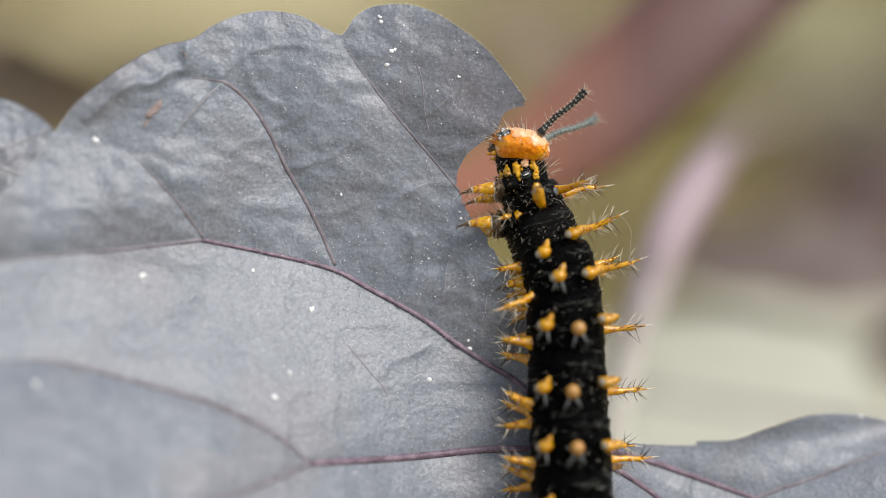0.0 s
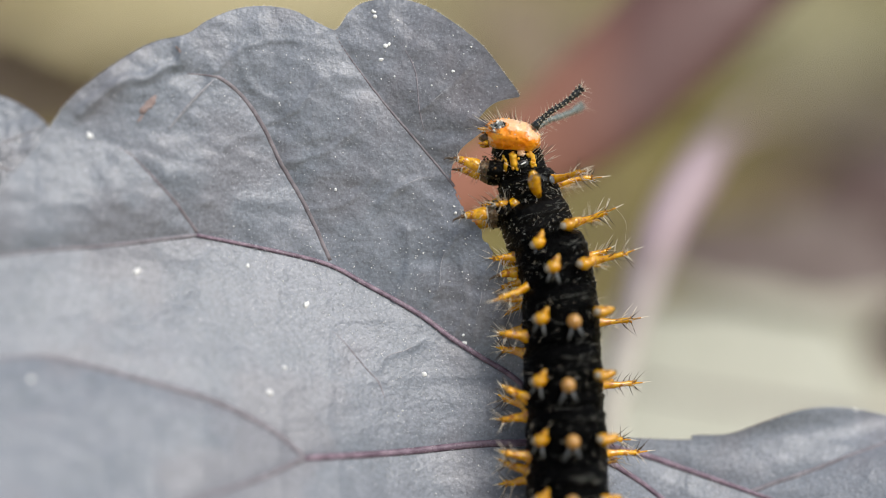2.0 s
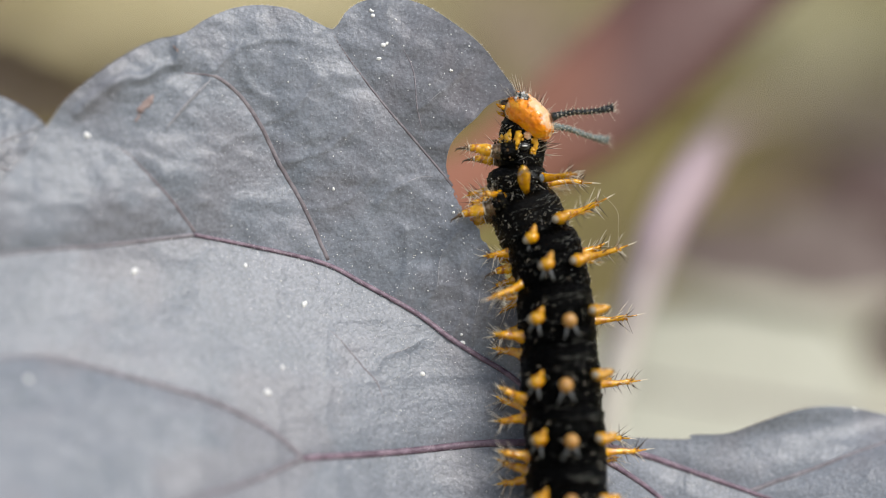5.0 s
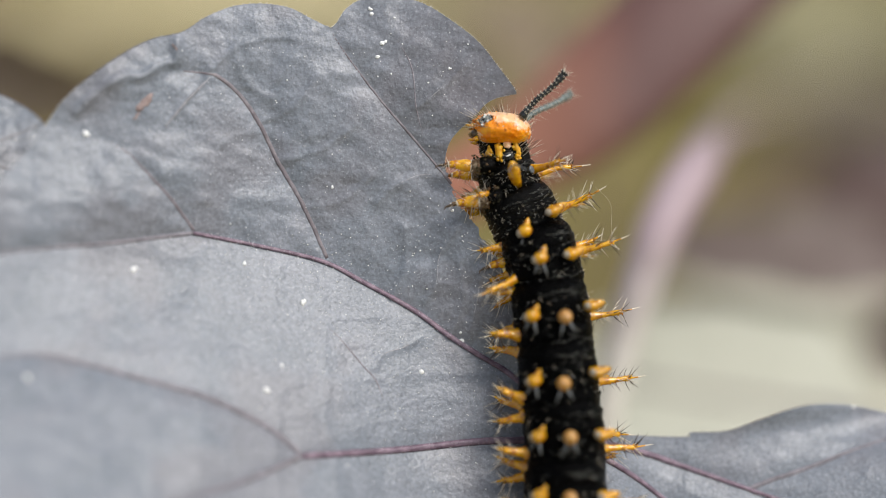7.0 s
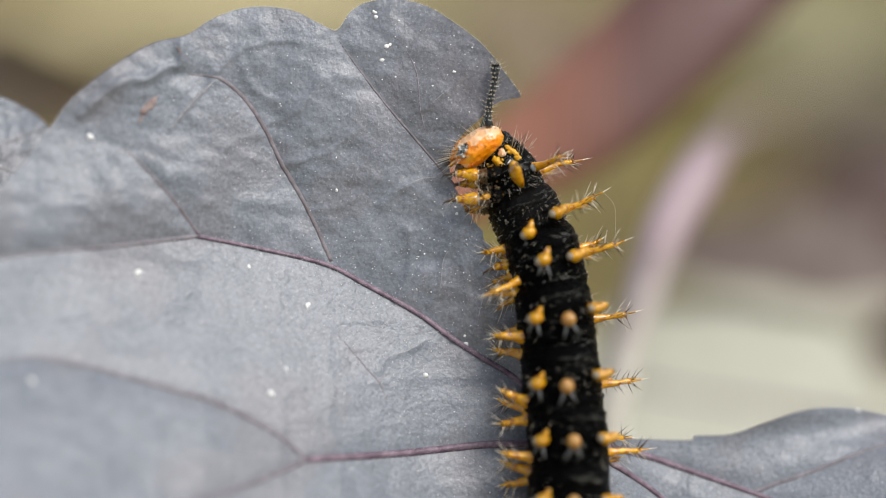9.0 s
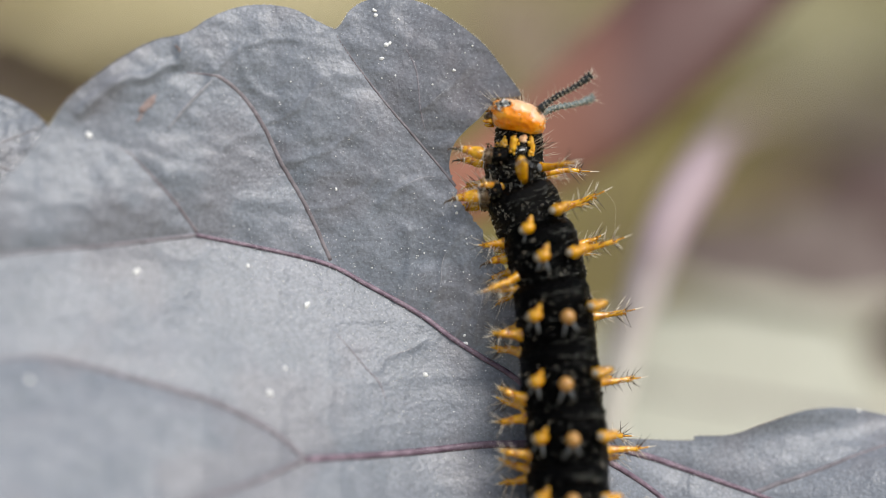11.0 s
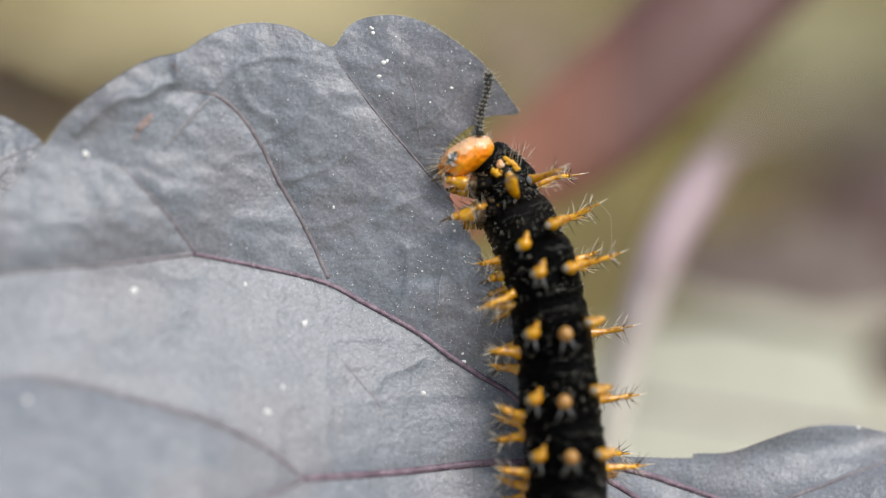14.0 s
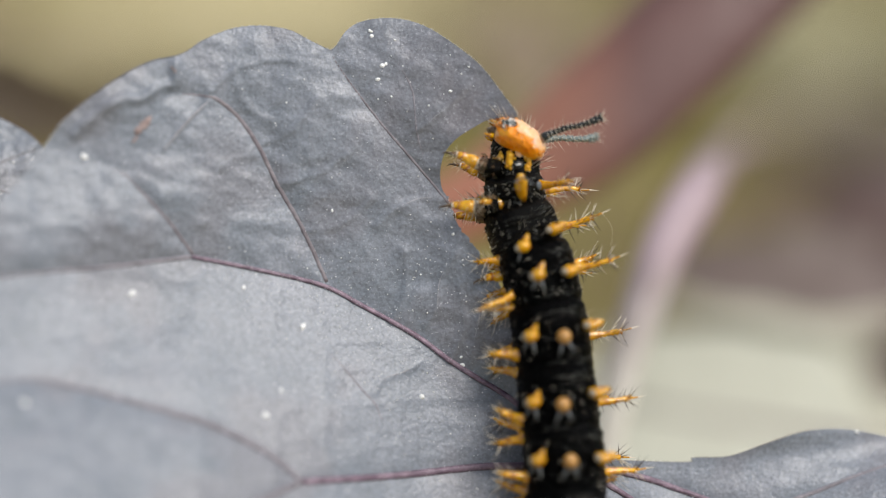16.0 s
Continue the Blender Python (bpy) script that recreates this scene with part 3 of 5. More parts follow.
def sheet(poly, cell, place, thick, mats, rough=0.0):
    """A leaf blade with two sides and a rim, cut to an outline."""
    lo, hi = poly.min(0) - cell, poly.max(0) + cell
    nx, ny = int((hi[0] - lo[0]) / cell) + 2, int((hi[1] - lo[1]) / cell) + 2
    X, Y = np.meshgrid(lo[0] + np.arange(nx) * cell, lo[1] + np.arange(ny) * cell)
    keep = inside(X[:-1, :-1] + cell / 2, Y[:-1, :-1] + cell / 2, poly)
    used = np.zeros((ny, nx), int)
    for a in (0, 1):
        for b in (0, 1):
            used[a:ny - 1 + a, b:nx - 1 + b] += keep
    rim = (used > 0) & (used < 4)
    ring = np.vstack([poly, poly[:1]])
    _, px, py = near(X[rim], Y[rim], ring)
    X[rim], Y[rim] = px, py
    ids = np.full((ny, nx), -1)
    on = used > 0
    ids[on] = np.arange(on.sum())
    n = int(on.sum())
    top = place(X[on], Y[on])
    bottom = top.copy()
    bottom[:, 2] -= thick
    jj, ii = np.nonzero(keep)
    q = np.stack([ids[jj, ii], ids[jj, ii + 1], ids[jj + 1, ii + 1], ids[jj + 1, ii]], 1)
    edges = {}
    for face in q.tolist():
        for a, b in zip(face, face[1:] + face[:1]):
            if (b, a) in edges:
                del edges[(b, a)]
            else:
                edges[(a, b)] = 1
    pairs = np.array(list(edges))
    ends = np.unique(pairs)
    own = np.full(n, -1)
    own[ends] = 2 * n + np.arange(len(ends))
    m = len(ends)
    rimf = np.stack([own[pairs[:, 1]], own[pairs[:, 0]], own[pairs[:, 0]] + m, own[pairs[:, 1]] + m], 1)
    faces = np.vstack([q, q[:, ::-1] + n, rimf])
    index = [0] * (2 * len(q)) + [1] * len(rimf)
    return mesh_of("leaf", np.vstack([top, bottom, top[ends], bottom[ends]]) * MM, faces.tolist(), mats, index)


plant = tagged(new("plant"), "purple-grey broad-leaved plant with a bitten leaf", "plant")
plant.matrix_basis = RIG
outline = spline(OUTLINE, 6, True)
# the old bite below the fresh one is ragged
ragged = (outline[:, 0] > -0.2) & (outline[:, 0] < 6.5) & (outline[:, 1] < 5.4) & (outline[:, 1] > -9)
outline[ragged] += np.random.RandomState(3).uniform(-0.15, 0.15, (int(ragged.sum()), 2))
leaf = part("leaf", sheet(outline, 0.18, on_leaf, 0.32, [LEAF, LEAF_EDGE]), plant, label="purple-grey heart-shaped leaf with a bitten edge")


def vein(line, radii, mat, lift=0.0):
    p = spline(line, 10)
    q = on_leaf(p[:, 0], p[:, 1], lift)
    w = np.interp(np.linspace(0, 1, len(q)), np.linspace(0, 1, len(radii)), radii)
    rnd = np.random.RandomState(len(q))
    s = Soup()
    s.tube(q, list(w * (1 + 0.08 * (rnd.rand(len(q)) - 0.5))), 8, flat=0.75)
    part("vein", s.mesh("vein", mat), leaf)


vein(V1[4::-1], (0.15, 0.14, 0.12, 0.08, 0.03), VEIN_MAUVE, 0.01)
vein(V4[3::-1], (0.23, 0.19, 0.08), VEIN_MAUVE, 0.02)
for line, radii in ((V1[:3:-1], (0.21, 0.205, 0.19, 0.165, 0.13)), (V4[:2:-1], (0.28, 0.26, 0.23)), (V10, (0.26, 0.12)), (V12, (0.24, 0.12)), (VD, (0.26, 0.12))):
    vein(line, radii, VEIN, 0.10)
for line, radii in ((V2, (0.18, 0.20, 0.19, 0.16, 0.06)), (V3, (0.16, 0.13, 0.06)), (V6[::-1], (0.11, 0.13, 0.13, 0.11, 0.07))):
    vein(line, radii, VEIN_SIDE, -0.04)
for line in (V7, V8):
    vein(line, (0.04, 0.085, 0.08, 0.03), VEIN_MAUVE, -0.045)
vein(V5, (0.24, 0.25, 0.23, 0.17, 0.08), VEIN_MAUVE, -0.02)
vein(V11, (0.20, 0.18, 0.10), VEIN_MAUVE, 0.0)
vein(V13, (0.03, 0.12, 0.12, 0.05), VEIN_PALE, -0.03)
for line in (V9, V14, V15, V16, V17, V3B):
    vein(line, (0.02, 0.07, 0.06, 0.02), VEIN_PALE, -0.05)


def vein_fuzz():
    """Short pale down along the main veins."""
    s = Soup()
    rnd = random.Random(9)
    for line, reach in ((V1[::-1], 0.72), (V4[::-1], 0.6), (V10, 1.0)):
        p = spline(line, 10)
        p = p[:int(len(p) * reach)]
        spots = []
        for q, r in zip(p, p[1:]):
            for k in range(max(1, int(np.hypot(*(r - q)) / 0.05))):
                spots.append(q + (r - q) * rnd.random() + np.array([rnd.gauss(0, 0.13), rnd.gauss(0, 0.13)]))
        spots = np.array(spots)
        for root in on_leaf(spots[:, 0], spots[:, 1], 0.10):
            s.tube([root, root + np.array([rnd.gauss(0, 0.07), rnd.gauss(0.03, 0.07), rnd.uniform(0.05, 0.2)])], [0.014, 0.004], 3)
    tagged(part("vein_fuzz", s.mesh("vein_fuzz", DUST_AND_GLINT), leaf, label="short pale down along the veins"), kind="stuff")


vein_fuzz()


def leaf_scar():
    """Two scraped, reddish brown marks."""
    s = Soup()
    rnd = random.Random(4)
    for (ax, ay), (bx, by), wide in (((-20.3, 10.9), (-21.4, 9.6), 0.30), ((-21.2, 9.5), (-21.6, 9.0), 0.10), ((-18.9, 14.4), (-18.5, 13.9), 0.08)):
        u = np.linspace(0, 1, 12)
        line = on_leaf(ax + (bx - ax) * u + np.array([rnd.gauss(0, 0.04) for k in u]), ay + (by - ay) * u, 0.0)
        s.tube(line, [wide * q * rnd.uniform(0.7, 1.2) for q in (0.3, 0.7, 1, 1, 0.9, 1, 1, 0.9, 1, 0.9, 0.7, 0.2)], 9, 0, 0.22, (0, 0, 1))
    part("scar", s.mesh("scar", SCAR), leaf, label="small brown scar on the leaf")


leaf_scar()


def rim_hairs():
    """Short pale fuzz along the leaf's rim."""
    s = Soup()
    rnd = random.Random(6)
    roots, tips = [], []
    for a, b in zip(outline, np.roll(outline, -1, axis=0)):
        if a[1] < -14 or a[0] < -36 or (a[0] > -0.5 and 0 < a[1] < 10.9):
            continue
        n = np.array([-(b - a)[1], (b - a)[0]])
        n = n / max(np.hypot(*n), 1e-6)
        for j in range(max(2, int(np.hypot(*(b - a)) / 0.07))):
            roots.append(a + (b - a) * rnd.random())
            tips.append((*(n * rnd.uniform(0.01, 0.10) + np.array([rnd.uniform(-.06, .06), rnd.uniform(-.06, .06)])), rnd.uniform(-0.05, 0.12)))
    roots = np.array(roots)
    for root, tip in zip(on_leaf(roots[:, 0], roots[:, 1], -0.1), tips):
        s.tube([root, root + np.array(tip)], [0.014, 0.005], 3)
    tagged(part("rim_fuzz", s.mesh("rim_fuzz", DUST_AND_GLINT), leaf, label="short pale fuzz along the leaf edge"), kind="stuff")


rim_hairs()

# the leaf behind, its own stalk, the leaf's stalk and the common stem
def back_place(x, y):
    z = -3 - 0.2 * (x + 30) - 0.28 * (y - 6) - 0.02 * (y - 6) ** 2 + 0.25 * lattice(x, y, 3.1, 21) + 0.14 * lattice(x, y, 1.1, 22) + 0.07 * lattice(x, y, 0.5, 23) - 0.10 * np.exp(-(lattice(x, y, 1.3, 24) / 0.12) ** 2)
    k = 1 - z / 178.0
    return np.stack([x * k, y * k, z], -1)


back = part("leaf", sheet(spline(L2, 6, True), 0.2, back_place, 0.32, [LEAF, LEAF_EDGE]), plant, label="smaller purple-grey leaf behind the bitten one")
for line in ([(-41, 4), (-36, 5.6), (-31.5, 7.4), (-28.4, 8.6)], [(-36, 5.6), (-34, 8), (-32, 10)], [(-33, 6.6), (-30, 5.4), (-28, 5.6)]):
    p = spline(line, 8)
    q = back_place(p[:, 0], p[:, 1])
    s = Soup()
    s.tube(q, list(np.linspace(0.13, 0.05, len(q))), 6, flat=0.7)
    part("vein", s.mesh("vein", VEIN_FINE), back)


def stalk(name, pts, radii, label):
    s = Soup()
    line = spline(pts, 8)
    s.tube(line, list(spline([(r, 0) for r in radii], 8)[:, 0]), 10)
    part(name, s.mesh(name, STEM_PLANT), plant, label=label)


stalk("petiole", [(9.2, -13.6, 0.2), (9, -17, -4), (6, -30, -10), (0, -55, -18), (-4, -75, -22)], [0.9, 0.9, 1.0, 1.2, 1.4], "purple leaf stalk")
stalk("petiole", [(-41.6, 4.1, -1.4), (-47, -4, -9), (-40, -30, -20), (-22, -60, -22), (-5, -82, -23)], [0.7, 0.8, 1.0, 1.2, 1.4], "purple leaf stalk")
stalk("main_stem", [(-4, -70, -22), (-6, -110, -30), (-10, -160, -34), (-12, -206, -40)], [1.6, 2.0, 2.4, 2.8], "woody purple main stem rooted in the ground")


def weed(base, leaves, label):
    """A low weed behind the plant: one stem from the ground, and leaves on stalks: place, half length, half width, turn, curve of the stalk."""
    ob = tagged(new("weed"), label, "plant", "weeds behind the leaf")
    ob.matrix_basis = RIG
    bx, by, bz = base
    top = max(v[1] for v, *_ in leaves)
    s = Soup()
    joint = Vector((bx, top - 45, bz * 0.9 + leaves[0][0][2] * 0.1))
    s.tube(spline([base, (bx + 1, (by + joint.y) / 2, (bz + joint.z) / 2), joint], 8), list(np.linspace(1.6, 1.0, 17)), 10)
    part("main_stem", s.mesh("main_stem", STEM_PLANT), ob)
    for k, ((x, y, z), a, b, turn, mat) in enumerate(leaves):
        rim = []
        for q in range(48):
            w = 2 * math.pi * q / 48
            wob = 1 + 0.06 * math.sin(5 * w + k) + 0.04 * math.sin(9 * w + 2 * k)
            rim.append((a * math.cos(w) * wob, b * math.sin(w) * wob * (1 + 0.15 * math.cos(w))))
        c, n = math.cos(radians(turn)), math.sin(radians(turn))

        def place(u, v):
            h = np.abs(v) / b - 0.5 * v - 1.5 * (u / a) ** 2 + 0.4 * lattice(u, v, 4.0, 50 + k)
            return np.stack([x + u * c - v * n, y + u * n + v * c, z + h], -1)

        blade = part("leaf", sheet(np.array(rim), max(a, b) / 24, place, 0.4, [mat, mat]), ob)
        s = Soup()
        u = np.linspace(-a * 0.9, a * 0.97, 14)
        s.tube(place(u, u * 0), list(np.linspace(0.2, 0.5, 14)), 8)
        part("vein", s.mesh("vein", STEM_PLANT), blade)
        s = Soup()
        end = Vector(place(np.array(a * 0.95), np.array(0.0)))
        s.tube(spline([end, end * 0.55 + joint * 0.45 + Vector((0.12 * (joint.x - end.x), 2, 0)), joint], 8), list(np.linspace(0.5, 0.8, 17)), 8)
        part("petiole", s.mesh("petiole", STEM_PLANT), ob)


weed((84, -176, -100), [((51.7, 6.6, -86), 12.8, 6.4, 8, WEED_BROWN), ((36.0, -0.6, -82), 14.0, 4.4, -3, WEED_TAUPE), ((48.4, -10.3, -80), 4.9, 4.3, 20, WEED_TAUPE), ((26.9, -14.6, -66), 15.6, 9.2, -9, WEED_CREAM)], "low weed with dull brown leaves and one cream leaf")
weed((-88, -172, -112), [((-43.0, 17.2, -90), 8.4, 4.8, 160, WEED_OLIVE)], "low weed with one dull olive-brown leaf")
weed((20, -150, -180), [((13.4, 27.1, -170), 11.7, 7.4, -60, WEED_TAN)], "low weed with one tan leaf")


def dust():
    """Pale grains scattered on the leaf."""
    s = Soup()
    rnd = random.Random(2)
    spots = []
    for x, y, r in GRAINS:
        for q in range(3):
            spots.append((x + rnd.uniform(-0.4, 0.4) * r, y + rnd.uniform(-0.4, 0.4) * r, r * rnd.uniform(0.55, 0.95), 8))
    for k in range(1500):
        x, y = rnd.uniform(-32, 8), rnd.uniform(-18, 17)
        if k % 5 < 2:
            x, y = rnd.uniform(-14, 7), rnd.uniform(-13, 2)
        spots.append((x, y, rnd.choice((0.012, 0.018, 0.026, 0.034, 0.05)) * rnd.uniform(0.8, 1.1), 5))
    spots = np.array(spots)
    spots = spots[inside(spots[:, 0], spots[:, 1], outline)]
    for p, (x, y, r, n) in zip(on_leaf(spots[:, 0], spots[:, 1], 0.02), spots):
        s.bead(p, r, 0, int(n), (rnd.uniform(0.7, 1.5), rnd.uniform(0.6, 1.4), 0.6))
    for k in range(90):
        x, y = rnd.uniform(-33, -27.5), rnd.uniform(3, 11)
        if inside(np.array([x]), np.array([y]), np.array(L2))[0]:
            s.bead(back_place(np.array(x), np.array(y)) + np.array([0, 0, 0.02]), rnd.choice((0.03, 0.04, 0.05, 0.09)), 0, 6, (1, 1, 0.6))
    return s


dust_ob = tagged(new("dust", dust().mesh("dust", DUST_AND_GLINT)), "white dust grains scattered on the leaf", "dust", kind="stuff")
dust_ob.matrix_basis = RIG

# ---- the caterpillar ----
caterpillar = tagged(new("caterpillar"), "black caterpillar with branched orange spines and orange head", "caterpillar")
caterpillar.matrix_basis = RIG


def ring_mesh(radius, length, seed, skin, wrinkles=4, squash=0.96):
    """One body ring: a wrinkled barrel along y with rounded ends, in millimetres."""
    nu, nv = 96, 56
    half = length * 0.5 * 1.6
    v, f = [], []
    us = np.linspace(-1, 1, nu)
    for i, u in enumerate(us):
        y = half * u
        env = (1 - abs(u) ** 7) ** 0.5 * (1 - 0.05 * u * u) if abs(u) < 1 else 0.0
        fold = 0.012 * math.cos(2 * math.pi * wrinkles * y / length + seed) + 0.009 * math.sin(1.7 * y + seed) * math.cos(2 * math.pi * 2.7 * wrinkles * y / length + 2 * seed)
        for j in range(nv):
            a = 2 * math.pi * j / nv
            n = noise.noise(Vector((math.cos(a) * 2.2, u * 3.0 + seed * 7.1, math.sin(a) * 2.2)))
            n2 = noise.noise(Vector((math.cos(a) * 8, u * 9 + seed * 3.3, math.sin(a) * 8)))
            r = radius * (env * (0.97 + fold + 0.03 * n + 0.03 * n2) + 0.001)
            v.append((r * math.sin(a) * MM, (y + 0.12 * n2) * MM, r * squash * math.cos(a) * MM))
    for i in range(nu - 1):
        for j in range(nv):
            k = (j + 1) % nv
            f.append((i * nv + j, i * nv + k, (i + 1) * nv + k, (i + 1) * nv + j))
    return mesh_of("body_ring", v, f, [skin])


def body_hairs(radius, length, seed, count=44):
    s = Soup()
    rnd = random.Random(seed)
    for k in range(count):
        a, y = rnd.uniform(0, 2 * math.pi), rnd.uniform(-0.45, 0.45) * length
        d = Vector((math.sin(a), 0, math.cos(a)))
        p = d * radius * 0.96 + Vector((0, y, 0))
        s.hair(p, p + d * rnd.uniform(0.12, 0.5) + Vector((rnd.uniform(-.3, .3), rnd.uniform(-.5, .2), rnd.uniform(-.3, .3))), 0.013, 0)
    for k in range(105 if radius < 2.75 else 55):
        # glints on fine wrinkles round the ring, painted as pale lines, a little aslant
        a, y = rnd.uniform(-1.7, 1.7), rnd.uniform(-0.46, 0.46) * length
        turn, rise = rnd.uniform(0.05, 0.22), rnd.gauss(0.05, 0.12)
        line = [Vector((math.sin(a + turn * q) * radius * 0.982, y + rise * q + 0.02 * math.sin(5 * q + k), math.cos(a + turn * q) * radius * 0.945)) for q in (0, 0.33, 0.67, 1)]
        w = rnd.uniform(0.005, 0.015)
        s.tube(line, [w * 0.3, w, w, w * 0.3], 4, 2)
    for k in range(7):
        # longer folds where this ring meets the next, in the same painted glint colour
        a, y = rnd.uniform(-0.5, 0.7), (0.43 + 0.03 * k if k < 4 else -0.50 + 0.03 * k) * length
        turn = rnd.uniform(0.4, 0.9)
        line = [Vector((math.sin(a + turn * q / 7) * radius * 0.985, y + 0.10 * math.sin(0.8 * q + k) + rnd.gauss(0, 0.02), math.cos(a + turn * q / 7) * radius * 0.95)) for q in range(8)]
        s.tube(line, [rnd.uniform(0.004, 0.013) for q in range(8)], 4, 2)
    # sparkles of the shiny skin, painted on as small pale beads
    for k in range(110 if radius < 2.62 else 26):
        a, y = rnd.uniform(0, 2 * math.pi), rnd.uniform(-0.45, 0.45) * length
        s.bead((math.sin(a) * radius * 0.985, y, math.cos(a) * radius * 0.95), rnd.uniform(0.014, 0.04), k % 2, 6)
    for k in range(420 if radius < 2.62 else 12):
        # dull olive grains that roughen the skin
        a, y = rnd.uniform(-2.0, 1.6), rnd.uniform(-0.48, 0.48) * length
        s.bead((math.sin(a) * radius * 0.975, y, math.cos(a) * radius * 0.94), rnd.uniform(0.012, 0.034), 3, 6, (1, 1, 0.8))
    return s.mesh("hairs", BRISTLE_AND_GLINT, DUST_AND_GLINT, WRINKLE_GLINT, GRAIN)


def spine_mesh(length, base, seed, front=False):
    """A branched spine along z: an orange shaft on a swollen base, a needle tip and whorls of side bristles."""
    s, h = Soup(), Soup()
    rnd = random.Random(seed)
    bend = rnd.uniform(-0.3, 0.3)

    def at(t):
        return Vector((bend * t * t * 0.5 + 0.03 * math.sin(9 * t + seed), 0.3 * t * t, length * t))

    ts = (-0.12, 0.02, 0.10, 0.2, 0.35, 0.5, 0.62, 0.72, 0.80, 1.0, 1.2)
    if front:
        ts = ts[:9] + (0.87, 0.9)
    wide = (0.62, 0.72, 0.84, 0.96, 1.06, 1.08, 1.0, 0.88, 0.72, 0.40, 0.04) if front else (1.6, 1.35, 1.10, 0.88, 0.74, 0.66, 0.58, 0.62, 0.26, 0.14, 0.02)
    s.tube([at(t) for t in ts], [base * k * (rnd.uniform(0.95, 1.05) if front else rnd.uniform(0.86, 1.16)) for k in wide], 10, 0)
    for k in range(len(s.i)):
        if 90 <= k < 100 and not front:
            s.i[k] = 1
    if front:
        for k in range(6):
            t = rnd.uniform(0.3, 0.85)
            d = Vector(((1 if k % 2 else -1) * rnd.uniform(0.25, 0.6), -1 if k < 4 else 1, rnd.uniform(0.2, 0.6))).normalized()
            fat = 0.075 if k < 2 else 0.016
            h.tube([at(t) + d * base * 0.8, at(t) + d * (rnd.uniform(1.4, 1.8) if k < 2 else rnd.uniform(0.8, 1.4))], [fat, fat * 0.55], 6, 3 if k < 2 else 1)
    else:
        for level, many in ((0.34, 2), (0.50, 5), (0.71, 7), (0.75, 4)) if length > 2 else ((0.2, 7), (0.4, 8), (0.6, 8), (0.75, 5)):
            for q in range(many):
                t = level + rnd.uniform(-0.05, 0.05)
                a = 2 * math.pi * (q + rnd.uniform(-0.3, 0.3)) / many + seed
                d = Vector((math.cos(a), math.sin(a), rnd.uniform(0.25, 0.8))).normalized()
                ln = rnd.uniform(0.7, 1.5) * (0.8 if level < 0.5 else 1)
                w = base * 0.42
                mid = at(t) + d * ln * 0.55 + Vector((rnd.uniform(-.06, .06), rnd.uniform(-.06, .06), 0.04))
                h.tube([at(t) + d * w * 0.3, at(t) + d * (w + 0.12)], [0.10, 0.05], 5, 2)
                h.tube([at(t) + d * w, mid, at(t) + d * ln + Vector((0, 0, 0.12))], [0.040, 0.028, 0.007] if length > 2 else [0.028, 0.018, 0.005], 4, 1 if rnd.random() < (0.55 if length > 2 else 0.3) else 0)
    return s.mesh("spine", ORANGE, BRISTLE_AND_GLINT), h.mesh("spine_bristles", BRISTLE_AND_GLINT, DARK_BRISTLE, ORANGE, PRONG)


SPINES = [spine_mesh(3.2, 0.31, k) for k in range(6)]
FRONT_SPINE = spine_mesh(2.2, 0.42, 46, True)
SIDE_SPINES = [spine_mesh(2.15, 0.40, 60 + k) for k in range(4)]
SHORT_SPINES = [spine_mesh(1.75, 0.33, 20 + k) for k in range(4)]


def knob_mesh(kind, seed):
    """A blunt front spine seen from its tip, centre at the origin: a fat knob on a stalk, with grey prongs or a pale end."""
    s = Soup()
    rnd = random.Random(seed)
    s.tube([(0, 0.1, -1.3), (0, 0.05, -0.8), (0, 0, -0.3), (0, 0, 0)], [0.40, 0.38, 0.42, 0.45], 12, 0)
    s.bead((0, 0, 0), 0.52, 0, 14, {"mid": (0.98, 1.0, 1.1), "left": (1.0, 0.92, 1.0), "right": (1.05, 0.72, 0.9)}[kind])
    if kind == "mid":
        for side in (-1, 1):
            d = Vector((side * rnd.uniform(0.36, 0.5), -0.9, 0.15))
            s.tube([d * 0.3, d * 0.8, d * rnd.uniform(1.25, 1.45)], [0.12, 0.10, 0.05], 8, 1)
    elif kind == "left":
        s.tube([(0.1, 0.15, 0.1), (0.35, 0.45, 0.15), (0.55, 0.75, 0.2)], [0.36, 0.22, 0.05], 10, 0)
        for d in (Vector((0.12, -1.0, 0.1)), Vector((-0.55, -0.75, 0.1))):
            s.tube([d * 0.3, d * 0.8, d * 1.25], [0.11, 0.10, 0.05], 8, 1)
        s.bead((-0.42, -0.05, 0.1), 0.26, 2, 10, (1, 1.2, 1))
    else:
        s.bead((-0.46, 0.04, 0.12), 0.27, 2, 12)
        s.tube([(0.2, 0.02, 0), (0.7, 0.10, -0.1), (1.1, 0.16, -0.2)], [0.38, 0.30, 0.16], 10, 0)
    return s


def knob(kind, seed):
    s = knob_mesh(kind, seed)
    return s.mesh("spine", KNOB if kind == "mid" else ORANGE, PRONG, TIP_PALE)


KNOBS = {kind: [knob(kind, k) for k in range(3)] for kind in ("mid", "left", "right")}


